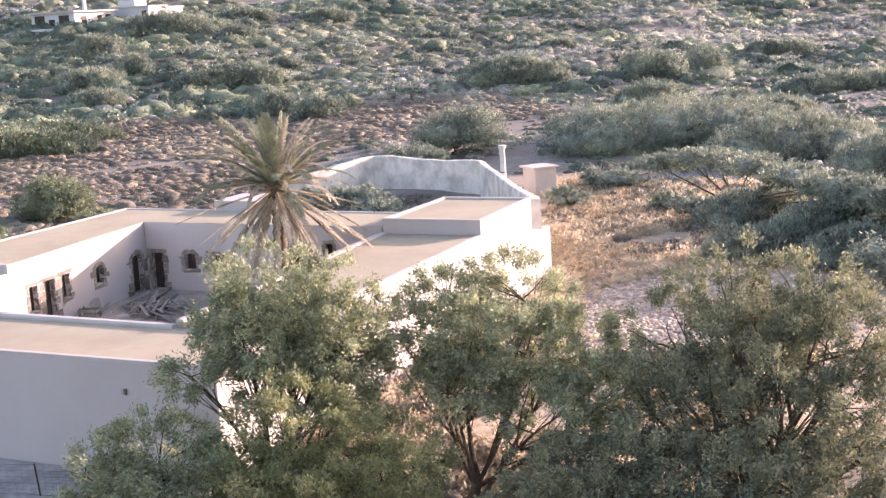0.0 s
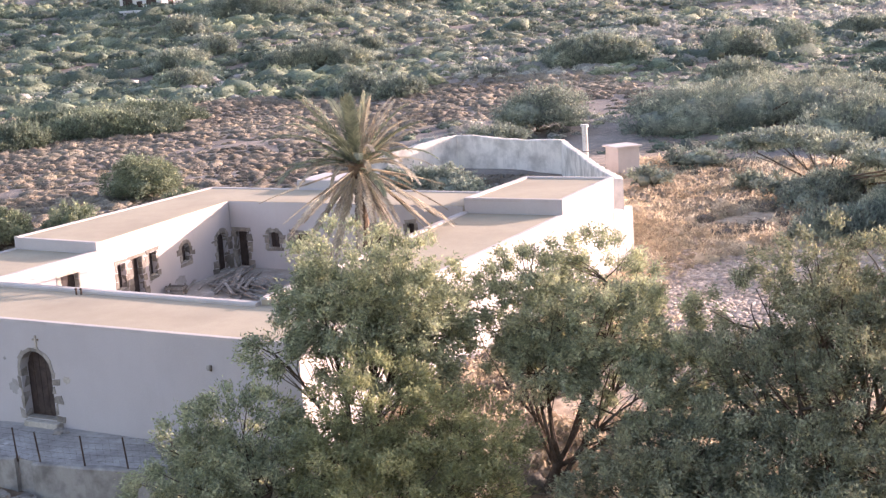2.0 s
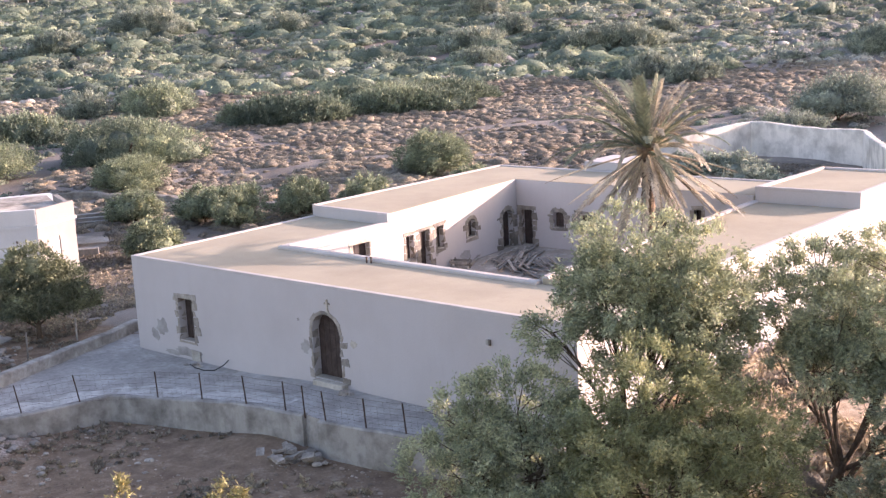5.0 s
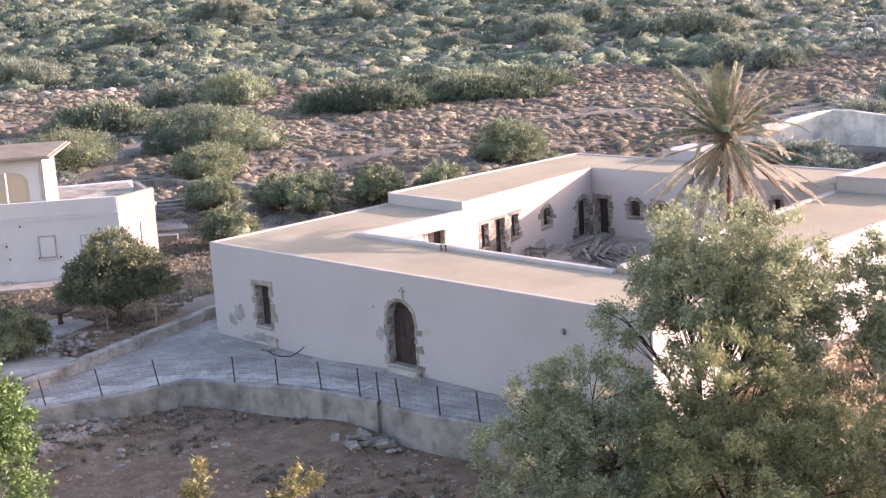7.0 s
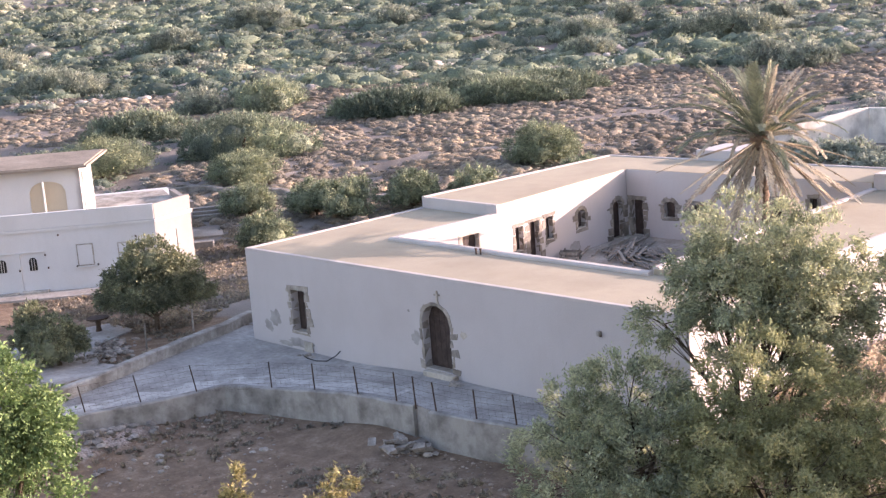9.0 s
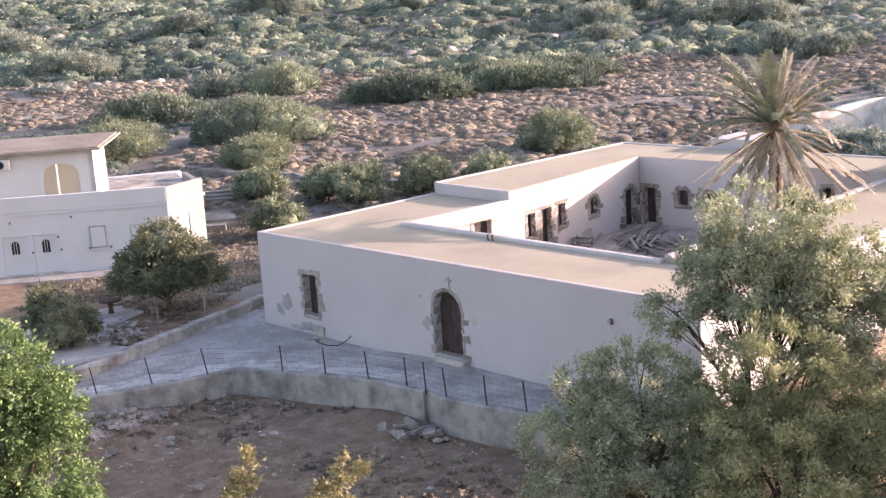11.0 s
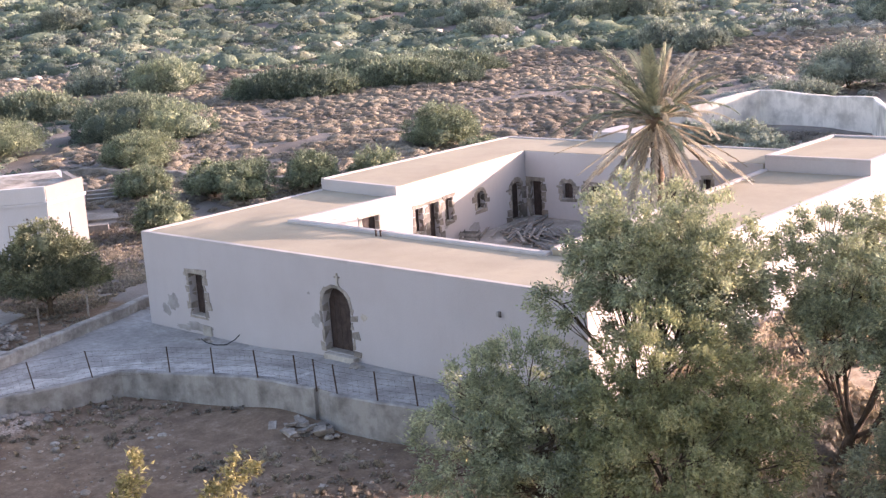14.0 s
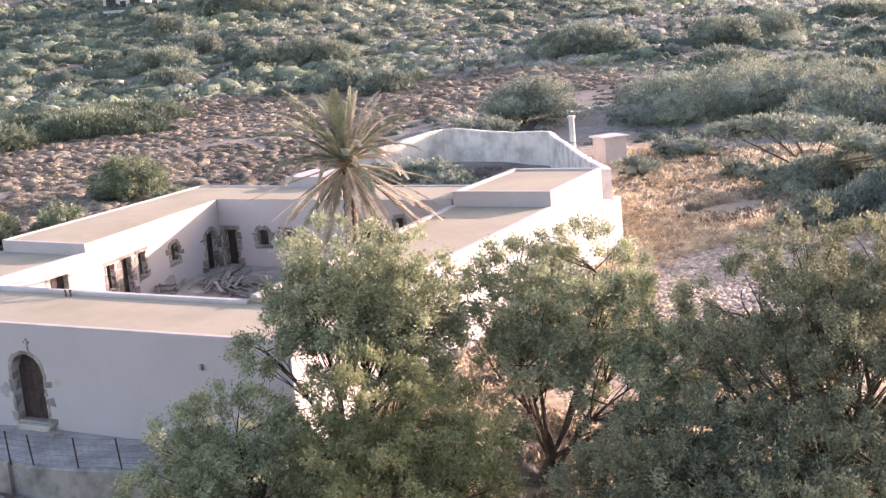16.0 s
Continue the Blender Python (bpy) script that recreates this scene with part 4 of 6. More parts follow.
def mound(at, wide, high, seed, leaf=None, deep=0.6):
    """A wind-shaped bush, longer than deep: a row of domed lobes lying across the slope, leafy outside."""
    rnd, rng = random.Random(seed), np.random.default_rng(seed)
    x, y = at
    z = float(land(x, y))
    root = thing("juniper_bush", "broad wind-shaped dark-green juniper mound", "bush", "junipers on the slope", at=(x, y, z))
    n = max(4, int(wide / high * 2.2))
    hv, hf, lv, lf, a, b = [], [], [], [], 0, 0
    far = math.hypot(x - EYE[0], y - EYE[1])
    size, thick = (0.2, 1500) if far < 115 else (0.32, 330)
    for k in range(n):
        u = -0.82 + 1.64 * (k + 0.5) / n + rnd.uniform(-0.06, 0.06)
        dome = math.sqrt(1 - 0.85 * u * u) * rnd.uniform(0.9, 1.04)
        r = wide * (0.15 + 0.6 / n) * rnd.uniform(0.9, 1.15)
        w = rnd.uniform(-0.18, 0.18) * wide * deep * 0.6
        c = np.array([x + ASIDE[0] * u * wide / 2 + AHEAD[0] * w, y + ASIDE[1] * u * wide / 2 + AHEAD[1] * w, 0.0])
        c[2] = float(land(c[0], c[1])) + 0.25 * high * dome
        rad = np.array([r, r, 0.74 * high * dome])
        v, f = heart(c, rad, rng, 0.7)
        hv.append(v)
        hf.append(f[:, :3] + a)
        a += len(v)
        p, ax = lobe_points(c, rad, int(min(4500, thick * r * r + 500)), rng, size * 0.9, 0.74, 22)
        v, f = leaf_cards(p, ax + np.array([0, 0, 0.9]), size, size * 0.5, rng)
        lv.append(v)
        lf.append(f + b)
        b += len(v)
    mesh_from("crown", np.concatenate(lv), np.concatenate(lf), leaf or LEAF_JUNIPER, root)
    mesh_from("inner_crown", np.concatenate(hv), np.concatenate(hf), leaf or LEAF_JUNIPER, root, smooth=True)
    bm = bmesh.new()
    for k in range(3):
        tube(bm, limb_path((x, y, z - 0.3), (x + rnd.uniform(-1, 1) * wide * 0.25, y + rnd.uniform(-1, 1) * wide * 0.2, z + high * 0.5), rnd, 0.2, 3), [0.16, 0.13, 0.1, 0.06], 6)
    put(part("trunk", bm, BARK), root)


for i, (x, y, w, h) in enumerate([
        (15.0, 79.0, 22.0, 3.7), (27.0, 71.0, 13.0, 3.4), (9.0, 86.5, 12.0, 1.8), (36.0, 64.0, 9.0, 3.6), (29.4, 45.2, 6.2, 2.3), (35.2, 41.0, 8.0, 2.8), (31.4, 36.2, 5.4, 1.7), (36.2, 34.6, 5.0, 1.9),
        (0.1, 128.0, 7.4, 3.5), (4.6, 135.8, 5.4, 3.4), (10.8, 155.5, 9.4, 2.1), (-16.0, 119.8, 12.2, 3.3), (5.3, 107.4, 8.0, 2.0), (15.3, 103.4, 4.8, 1.7), (23.9, 122.4, 14.8, 1.8), (-22.0, 154.0, 5.8, 1.4),
        (-85.2, 143.0, 15.9, 3.6), (-85.7, 125.9, 6.6, 3.2), (-74.2, 146.3, 5.6, 2.3), (-70.1, 114.1, 3.8, 2.8), (-69.7, 104.7, 7.7, 2.8), (-59.9, 94.0, 4.9, 2.3), (-52.5, 112.6, 13.4, 2.8), (-71.5, 172.2, 8.1, 2.5), (-52.8, 126.6, 4.6, 1.9), (-84.9, 165.5, 9.3, 2.4),
        (-128.4, 76.8, 8.6, 3.2), (-129.3, 94.1, 11.3, 3.5), (-139.4, 53.4, 9.4, 4.0), (-113.8, 50.3, 10.2, 3.2), (-79.3, 49.7, 5.4, 2.7), (-55.2, 54.7, 7.5, 1.6), (-110.9, 106.9, 6.8, 2.9),
        (-36.2, 96.9, 5.6, 2.4), (-29.9, 95.5, 5.4, 2.0), (-54.8, 109.9, 6.8, 1.6), (20.5, 97.0, 8.0, 1.9)]):
    mound((x, y), w, h, 300 + i)
for i, (x, y, w, h) in enumerate([(-70.1, 51.8, 5.4, 3.4), (-68.4, 35.0, 9.8, 2.5), (-47.2, 33.0, 11.0, 3.7), (-56.2, 38.1, 7.0, 2.2), (-53.0, 55.6, 12.0, 2.6), (-46.5, 66.0, 12.0, 2.3), (-53.5, 68.0, 12.0, 2.2), (-50.0, 74.5, 12.0, 1.8), (-74.5, 55.5, 8.0, 2.6)]):
    mound((x, y), w, h, 350 + i, SCRUB_DARK)


def umbrella_juniper():
    """A tree blown flat: bare leaning limbs under a long canopy."""
    spine = [(22.2, 49.1, 3.1), (24.1, 48.6, 3.5), (26.3, 48.1, 3.55), (28.6, 46.6, 3.3), (31.3, 43.9, 3.05), (33.9, 41.2, 2.9), (36.2, 39.4, 2.75), (38.2, 37.7, 2.65)]
    ls = [(c, (1.6, 1.5, 0.34 + 0.08 * k)) for k, c in enumerate(spine)]
    tree("umbrella_juniper", "flat wind-blown juniper on bare leaning limbs", "tree", (26.0, 49.0, 0.0), ls, LEAF_JUNIPER, 19000, 0.22, 0.11, 0.18, 0.3, 99, 0.18, -0.3, 7, "", 0.75, 40, 0.8)



umbrella_juniper()


# ---- palm in the yard ----
def palm(at, trunk_top):
    rnd, rng = random.Random(5), np.random.default_rng(5)
    root = thing("palm_tree", "tall date palm, green crown over a skirt of dry fronds", "tree", at=at)
    x, y, z = at
    head = Vector((x, y, trunk_top))
    bm = bmesh.new()
    n = 26
    tube(bm, [(x + 0.05 * math.sin(k * 0.4), y, z - 0.2 + (trunk_top - z + 0.5) * k / n) for k in range(n + 1)],
         [(0.33 if k % 2 else 0.27) + (0.1 if k > n - 5 else 0) for k in range(n + 1)], 14)
    put(part("trunk", fix(bm), PALM_BARK), root)

    def frond(turn, lift, length, bend, leaf, spread, drop):
        d = Vector((math.cos(turn) * math.cos(lift), math.sin(turn) * math.cos(lift), math.sin(lift)))
        p, pts = head + d * 0.25, []
        steps = 16
        for k in range(steps + 1):
            pts.append(p.copy())
            p = p + d * (length / steps)
            d = (d + Vector((0, 0, -1)) * bend * (0.25 + 1.1 * k / steps) / steps + Vector((0.0, 0.0, 0.0))).normalized()
        verts, faces = [], []

        def quad(a, b, c, e):
            i = len(verts)
            verts.extend((a, b, c, e))
            faces.append((i, i + 1, i + 2, i + 3))

        for k in range(steps):
            a, b = pts[k], pts[k + 1]
            ax = (b - a).normalized()
            side = ax.cross(Vector((0, 0, 1)))
            side = side.normalized() if side.length > 0.05 else Vector((1, 0, 0))
            up = side.cross(ax)
            w = 0.05 * (1 - 0.7 * k / steps)
            quad(a - side * w, a + side * w, b + side * w * 0.9, b - side * w * 0.9)
            quad(a - up * w, a + up * w, b + up * w * 0.9, b - up * w * 0.9)
            if k < 1:
                continue
            u = k / steps
            ll = spread * (math.sin(math.pi * min(1, 0.2 + u * 0.78)) ** 0.5)
            for s in (-1, 1):
                for h in (0.0, 0.14, 0.28, 0.42, 0.57, 0.71, 0.86):
                    o = a + (b - a) * h
                    t = (ax * rnd.uniform(0.55, 0.95) + side * s * rnd.uniform(0.4, 0.7) + up * rnd.uniform(0.05, 0.4) - Vector((0, 0, drop)) * rnd.uniform(0.4, 1.3)).normalized()
                    nrm = t.cross(up).normalized() * 0.024
                    L = ll * rnd.uniform(0.85, 1.1)
                    quad(o - nrm * 0.7, o + t * L * 0.5 - nrm, o + t * L, o + t * L * 0.5 + nrm)
        mesh_from("frond", [tuple(v) for v in verts], faces, leaf, root)

    for k in range(40):
        turn = k * 2.39996 + rnd.uniform(-0.2, 0.2)
        u = k / 39
        side = math.cos(turn - radians(25))
        dry = rnd.random() < (0.5 if side > 0.3 else 0.05)
        lift = 78 - 70 * u ** 0.85 + rnd.uniform(-6, 6)
        frond(turn, radians(lift), rnd.uniform(3.5, 4.2) * (0.92 if side > 0.3 else 1.05) * (1.0 - 0.22 * max(0.0, lift - 45) / 35), 0.55 + 0.5 * u + rnd.choice((0.0, 0.2, 0.5, 0.9)), PALM_DRY if dry else PALM_GREEN, 0.3 if dry else 0.42, 0.3)
    for k in range(38):
        turn = k * 2.39996 + rnd.uniform(-0.25, 0.25)
        frond(turn, radians(rnd.uniform(-58, -12)), rnd.uniform(3.8, 4.7), rnd.choice((0.2, 0.35, 0.5)), PALM_DRY, 0.34, 0.3)
    for k in range(9):
        frond(k * 0.7 + rnd.uniform(-0.2, 0.2), radians(rnd.uniform(20, 48)), rnd.uniform(1.9, 3.0), rnd.uniform(2.4, 3.8), PALM_DRY, 0.28, 0.5)


palm((15.0, 15.8, 0.6), 6.4)


# ---- house on the other side of the garden ----
def garden_house():
    root = thing("garden_house", "white two-storey house with a walled roof terrace", "house")
    d = Vector((0.63, 0.7766))
    p0 = Vector((-20.4, -1.8))
    z0, zf, zp = -1.0, 2.62, 3.58
    a, b = p0 - d * 16, p0 + d * 8.5
    f = Line(a, b)
    s = lambda v: v + 16.0
    openings = [(s(1.3), s(2.6), -0.5, 1.5, 0), (s(-0.3), s(1.0), -0.55, 1.5, 0)]

    def add(name, bm, mat, parent=root, label=""):
        ob = part(name, bm, mat)
        if label:
            ob["label"] = label
        ob.parent = parent
        return ob

    add("wall", wall_mesh(f, 0.3, z0, zf, openings), HOUSE_WHITE)
    # side wall and its parapets carry the darkened paint against the sun
    side = Line(b, (-16.1, 7.7))
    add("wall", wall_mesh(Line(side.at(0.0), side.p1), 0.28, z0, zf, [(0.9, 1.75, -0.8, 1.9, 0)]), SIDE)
    bm = bmesh.new()
    side.box(bm, 0.92, 1.73, -0.06, -0.12, -0.8, 1.88)
    add("door", fix(bm), HOUSE_WHITE, root, "white side door")
    # terrace slab with a lip, parapet on it
    bm = bmesh.new()
    prism(bm, [f.at(0, 0.06), f.at(f.length + 0.06, 0.06), (-15.98, 7.75), (-25.5, 12.0), f.at(0, -9)], zf - 0.02, zf + 0.135)
    bmesh.ops.triangulate(bm, faces=bm.faces)
    add("terrace_slab", fix(bm), HOUSE_WHITE)
    bm = bmesh.new()
    prism(bm, [f.at(0, -0.22), f.at(f.length - 0.25, -0.22), (-16.4, 7.55), (-25.0, 11.4), f.at(0, -8.5)], zf + 0.13, zf + 0.145)
    bmesh.ops.triangulate(bm, faces=bm.faces)
    add("terrace_floor", fix(bm), CONCRETE)
    bm = bmesh.new()
    f.box(bm, 0, f.length, 0.03, -0.2, zf + 0.14, zp)
    add("parapet", fix(bm, 0.02), HOUSE_WHITE)
    bm = bmesh.new()
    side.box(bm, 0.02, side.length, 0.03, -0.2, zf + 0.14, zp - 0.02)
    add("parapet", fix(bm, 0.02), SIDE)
    bm = bmesh.new()
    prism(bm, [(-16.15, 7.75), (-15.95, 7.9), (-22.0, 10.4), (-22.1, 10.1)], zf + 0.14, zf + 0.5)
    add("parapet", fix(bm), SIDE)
    # doors with small arched lights
    for s0, s1, zb in ((1.3, 2.6, -0.5), (-0.3, 1.0, -0.55)):
        bm = bmesh.new()
        f.box(bm, s(s0) + 0.01, s(s1) - 0.01, -0.05, -0.12, zb, 1.49)
        door = add("door", fix(bm), HOUSE_WHITE)
        c = s((s0 + s1) / 2)
        bm = bmesh.new()
        ring = [(-0.2, 0.55), (0.2, 0.55), (0.2, 1.05)] + [(0.2 * math.cos(t), 1.05 + 0.2 * math.sin(t)) for t in (0.5, 1.0, 1.57, 2.14, 2.64)] + [(-0.2, 1.05)]
        lo = [bm.verts.new((*f.at(c + u, -0.046), w)) for u, w in ring]
        hi = [bm.verts.new((*f.at(c + u, -0.02), w)) for u, w in ring]
        bm.faces.new(hi)
        for i in range(len(ring)):
            bm.faces.new((lo[i], lo[(i + 1) % len(ring)], hi[(i + 1) % len(ring)], hi[i]))
        light = part("window_light", fix(bm), BLACK, door, "dark arched grille")
        for u in (-0.06, 0.07):
            bm = bmesh.new()
            f.box(bm, c + u - 0.012, c + u + 0.012, 0.0, -0.02, 0.56, 1.2)
            part("bar", fix(bm), METAL, light)
        bm = bmesh.new()
        f.box(bm, s(s0) - 0.05, s(s1) + 0.05, 0.45, -0.05, zb - 0.45, zb - 0.01)
        add("doorstep", fix(bm, 0.015), CONCRETE)
        bm = bmesh.new()
        f.box(bm, s(s0) - 0.06, s(s1) + 0.06, 0.05, 0.0, 1.5, 1.58)
        add("lintel", fix(bm, 0.01), HOUSE_WHITE)
    # shuttered windows, white on white
    for s0, s1, zb, zt in ((4.35, 5.1, 0.65, 1.7), (6.5, 7.15, 0.55, 1.62), (-1.9, -0.95, 0.35, 1.5), (-4.4, -3.5, 0.5, 1.6)):
        bm = bmesh.new()
        f.box(bm, s(s0) - 0.07, s(s1) + 0.07, 0.035, 0.001, zb - 0.07, zt + 0.07)
        win = add("window", fix(bm, 0.008), CONCRETE)
        bm = bmesh.new()
        f.box(bm, s(s0), s(s1), 0.055, 0.036, zb, zt)
        part("shutter", fix(bm, 0.006), HOUSE_WHITE, win)
        bm = bmesh.new()
        f.box(bm, s(s0) - 0.1, s(s1) + 0.1, 0.13, 0.0, zb - 0.14, zb - 0.075)
        part("sill", fix(bm, 0.01), HOUSE_WHITE, win)
    for u, w in ((1.2, 0.55), (2.7, 0.6), (2.6, 1.3), (4.2, 0.55), (5.3, 0.55), (6.3, 0.45), (7.4, 1.9), (3.4, 2.3), (0.2, 2.2), (-0.7, 0.3), (-2.1, 0.3)):
        bm = bmesh.new()
        f.box(bm, s(u), s(u) + 0.07, 0.09, 0.0, w, w + 0.1)
        add("bracket", fix(bm, 0.01), RUST, root, "small rusty wall bracket")
    # upper room, set back, with a roof falling to the front
    n = Vector((-0.7766, 0.63))
    u0 = p0 + n * 3.0
    up = Line(u0 - d * 14, u0 + d * 4.3)
    zu0, zu1 = zf + 0.14, 5.5
    t = lambda v: v + 14.0
    add("wall", wall_mesh(up, 0.25, zu0, zu1, [(t(1.5), t(3.45), zu0, 4.85, 0.55)]), HOUSE_WHITE)
    c0, c1 = up.at(up.length), up.at(up.length, -3.3)
    sl = Line(c0, c1)
    bm = bmesh.new()
    sl.box(bm, 0, sl.length, 0, -0.25, zu0, 5.5)
    add("wall", fix(bm), HOUSE_WHITE)
    bm = bmesh.new()
    up.box(bm, t(1.4), t(3.55), -0.1, -0.16, zu0, 4.9)
    add("door", fix(bm), CREAM, root, "cream arched balcony door")
    bm = bmesh.new()
    tube(bm, [(*up.at(t(2.3), 0.12), zu0), (*up.at(t(2.3), 0.12), 4.85)], [0.07, 0.07], 8)
    add("drainpipe", fix(bm), METAL)
    bm = bmesh.new()
    tube(bm, [(*sl.at(0.5, 0.07), zu0), (*sl.at(0.5, 0.07), 5.2)], [0.06, 0.06], 8)
    add("drainpipe", fix(bm), METAL)
    bm = bmesh.new()
    q = [up.at(-0.5, 0.55), up.at(up.length + 0.55, 0.55), up.at(up.length + 0.9, -3.9), up.at(-0.5, -3.9)]
    prism(bm, q, [5.5, 5.5, 5.86, 5.86], [5.62, 5.62, 5.98, 5.98])
    add("roof", fix(bm), TILED)
    bm = bmesh.new()
    q = [up.at(-0.4, 0.42), up.at(up.length + 0.42, 0.42), up.at(up.length + 0.74, -3.76), up.at(-0.4, -3.76)]
    prism(bm, q, [5.625, 5.625, 5.97, 5.97], [5.68, 5.68, 6.03, 6.03])
    add("roof_covering", fix(bm), TILED, root, "brown weathered roof felt")
    # air conditioner
    bm = bmesh.new()
    up.box(bm, t(-1.0), t(-0.15), 0.32, 0.04, 4.75, 5.3)
    ac = add("air_conditioner", fix(bm, 0.02), HOUSE_WHITE, root, "white outdoor air-conditioning unit")
    bm = bmesh.new()
    c = up.at(t(-0.62), 0.33)
    o = up.at(t(-0.62), 0.35)
    tube(bm, [(*c, 5.02), (*o, 5.02)], [0.21, 0.2], 16)
    part("fan_grille", fix(bm), BLACK, ac)
    # walkway along the foot of the wall
    bm = bmesh.new()
    f.box(bm, -1, f.length - 1.2, 1.7, 0.01, -1.3, -0.62)
    tagged(part("pavement_house", fix(bm, 0.02), APRON), "pale concrete walkway along the white house", "pavement", kind="structure")


garden_house()


def garden_steps():
    root = thing("garden_steps", "worn concrete garden steps above a tan landing", "steps")
    d, w = Vector((-0.82, 0.57)), Vector((0.57, 0.82))
    p = Vector((-23.2, 13.0))

    def slab(name, s0, s1, half, za, zb, mat, bevel=0.02):
        a, b = p + d * s0 - w * half, p + d * s0 + w * half
        bm = bmesh.new()
        prism(bm, [a, b, b + d * (s1 - s0), a + d * (s1 - s0)], za, zb)
        put(part(name, fix(bm, bevel), mat), root)

    slab("landing", 0.0, 5.6, 1.05, -1.2, -0.36, YARD)
    for k in range(4):
        z = -0.36 + 0.2 * (k + 1)
        slab("step", 5.6 + 0.42 * k, 7.6, 1.0, -1.2, z - 0.07, YARD)
        slab("nosing", 5.56 + 0.42 * k, 5.6 + 0.42 * k + 0.3, 1.03, z - 0.068, z, APRON, 0.01)
    bm = bmesh.new()
    q = p - w * 1.25 + d * 4.6
    prism(bm, [q, q + w * 0.2, q + w * 0.2 + d * 2.6, q + d * 2.6], -1.2, [0.1, 0.1, 0.95, 0.95])
    put(part("side_wall", fix(bm, 0.02), RIM), root)
    bm = bmesh.new()
    q = Vector((-20.9, 11.2))
    prism(bm, [q - w * 0.7, q + w * 0.7, q + w * 0.7 + d * 0.7, q - w * 0.7 + d * 0.7], -1.2, -0.2)
    put(part("kerb_block", fix(bm, 0.03), APRON), root)


garden_steps()
ribbon_wall("wall_terrace", [(-40.0, 19.8), (-36.0, 21.6), (-29.0, 22.8), (-22.0, 23.2), (-14.0, 27.0)], 0.5, -0.9, 0.75, RUBBLE, 0.1, 31, "low dry-stone terrace wall behind the garden bushes")


# ---- far villa on the slope ----
def villa():
    at = Vector((-100.9, 143.4, 0))
    ahead = (at - Vector((EYE[0], EYE[1], 0))).normalized()
    side = Vector((ahead.y, -ahead.x, 0))
    root = thing("villa", "distant white flat-roofed villa among bushes", "house")

    left, right = (-0.7071, 0.7071), (0.7071, 0.7071)

    def spot(u, w):
        q = at + side * u + ahead * w
        return (q.x, q.y)

    def box(name, u, w, a, b, za, zb, mat, out=0.0, parent=root):
        """A block from its near corner: a along the shaded face, b along the sunlit one."""
        u, w = u, w - 1.4142 * out
        a, b = a + 2 * out, b + 2 * out
        bm = bmesh.new()
        prism(bm, [spot(u, w), spot(u + right[0] * b, w + right[1] * b), spot(u + right[0] * b + left[0] * a, w + right[1] * b + left[1] * a), spot(u + left[0] * a, w + left[1] * a)], za, zb)
        ob = part(name, fix(bm), mat)
        ob.parent = parent
        return ob

    def hole(u, w, face, s0, s1, za, zb):
        f = right if face == "b" else left
        g = (f[1], -f[0]) if face == "b" else (-f[1], f[0])
        pts = [(u + f[0] * q + g[0] * o, w + f[1] * q + g[1] * o) for q, o in ((s0, 0.04), (s1, 0.04), (s1, -0.05), (s0, -0.05))]
        bm = bmesh.new()
        prism(bm, [spot(*q) for q in pts], za, zb)
        ob = part("window", fix(bm), WOOD_DARK)
        ob.parent = root

    low, mid, far = (-5.5, -4.0), (-2.8, 1.0), (9.7, 5.0)
    box("wall", *low, 8.6, 7.0, 10.0, 14.5, HOUSE_WHITE)
    box("terrace_slab", *low, 10.0, 7.0, 14.5, 14.85, HOUSE_WHITE, 0.35)
    box("wall", *mid, 10.2, 9.6, 11.0, 17.4, HOUSE_WHITE)
    box("roof", *mid, 10.2, 9.6, 17.4, 17.7, RIM, 0.5)
    box("chimney", -1.0, 6.0, 0.5, 0.5, 17.7, 20.2, HOUSE_WHITE)
    box("wall", *far, 8.2, 4.3, 11.0, 17.8, HOUSE_WHITE)
    box("roof", *far, 8.2, 4.3, 17.8, 18.05, RIM, 0.3)
    box("wall", 12.8, 7.9, 5.0, 4.4, 11.0, 17.55, HOUSE_WHITE)
    box("roof", 12.8, 7.9, 5.0, 4.4, 17.55, 17.8, RIM, 0.25)
    box("roof_room", 7.6, 9.5, 4.0, 3.0, 18.05, 19.2, HOUSE_WHITE)
    for s0, s1, za, zb in ((1.6, 2.8, 15.1, 16.7), (5.4, 6.4, 14.9, 16.8), (7.3, 8.6, 15.5, 16.9)):
        hole(*mid, "b", s0, s1, za, zb)
    # dark panels on the left face stand in for the recessed storey's shade
    for s0, s1, za, zb in ((1.2, 3.6, 15.0, 17.0), (4.6, 6.0, 15.0, 16.4), (7.0, 9.4, 14.9, 17.1)):
        hole(*mid, "a", s0, s1, za, zb)
    for s0, s1 in ((3.4, 4.3), (6.0, 6.9)):
        hole(*low, "a", s0, s1, 12.2, 13.4)
    for s0, s1 in ((0.5, 1.3), (2.3, 3.2)):
        hole(*far, "b", s0, s1, 15.6, 17.0)
    hole(*far, "a", 0.5, 1.6, 15.4, 17.2)
    hole(12.8, 7.9, "b", 1.6, 2.5, 15.8, 16.9)
    for q in (8.7, 9.8):
        box("pillar", low[0] + left[0] * q, low[1] + left[1] * q, 0.3, 0.3, 10.0, 14.5, HOUSE_WHITE)


villa()


def utility_poles(spots):
    for x, y, h in spots:
        z = float(land(x, y))
        bm = bmesh.new()
        tube(bm, [(x, y, z - 0.5), (x, y, z + h * 0.5), (x + 0.05, y, z + h)], [0.16, 0.13, 0.1], 8)
        tagged(part("utility_pole", fix(bm), WOOD_GREY), "thin grey utility pole on the scrubby hillside", "pole", "poles on the hillside")


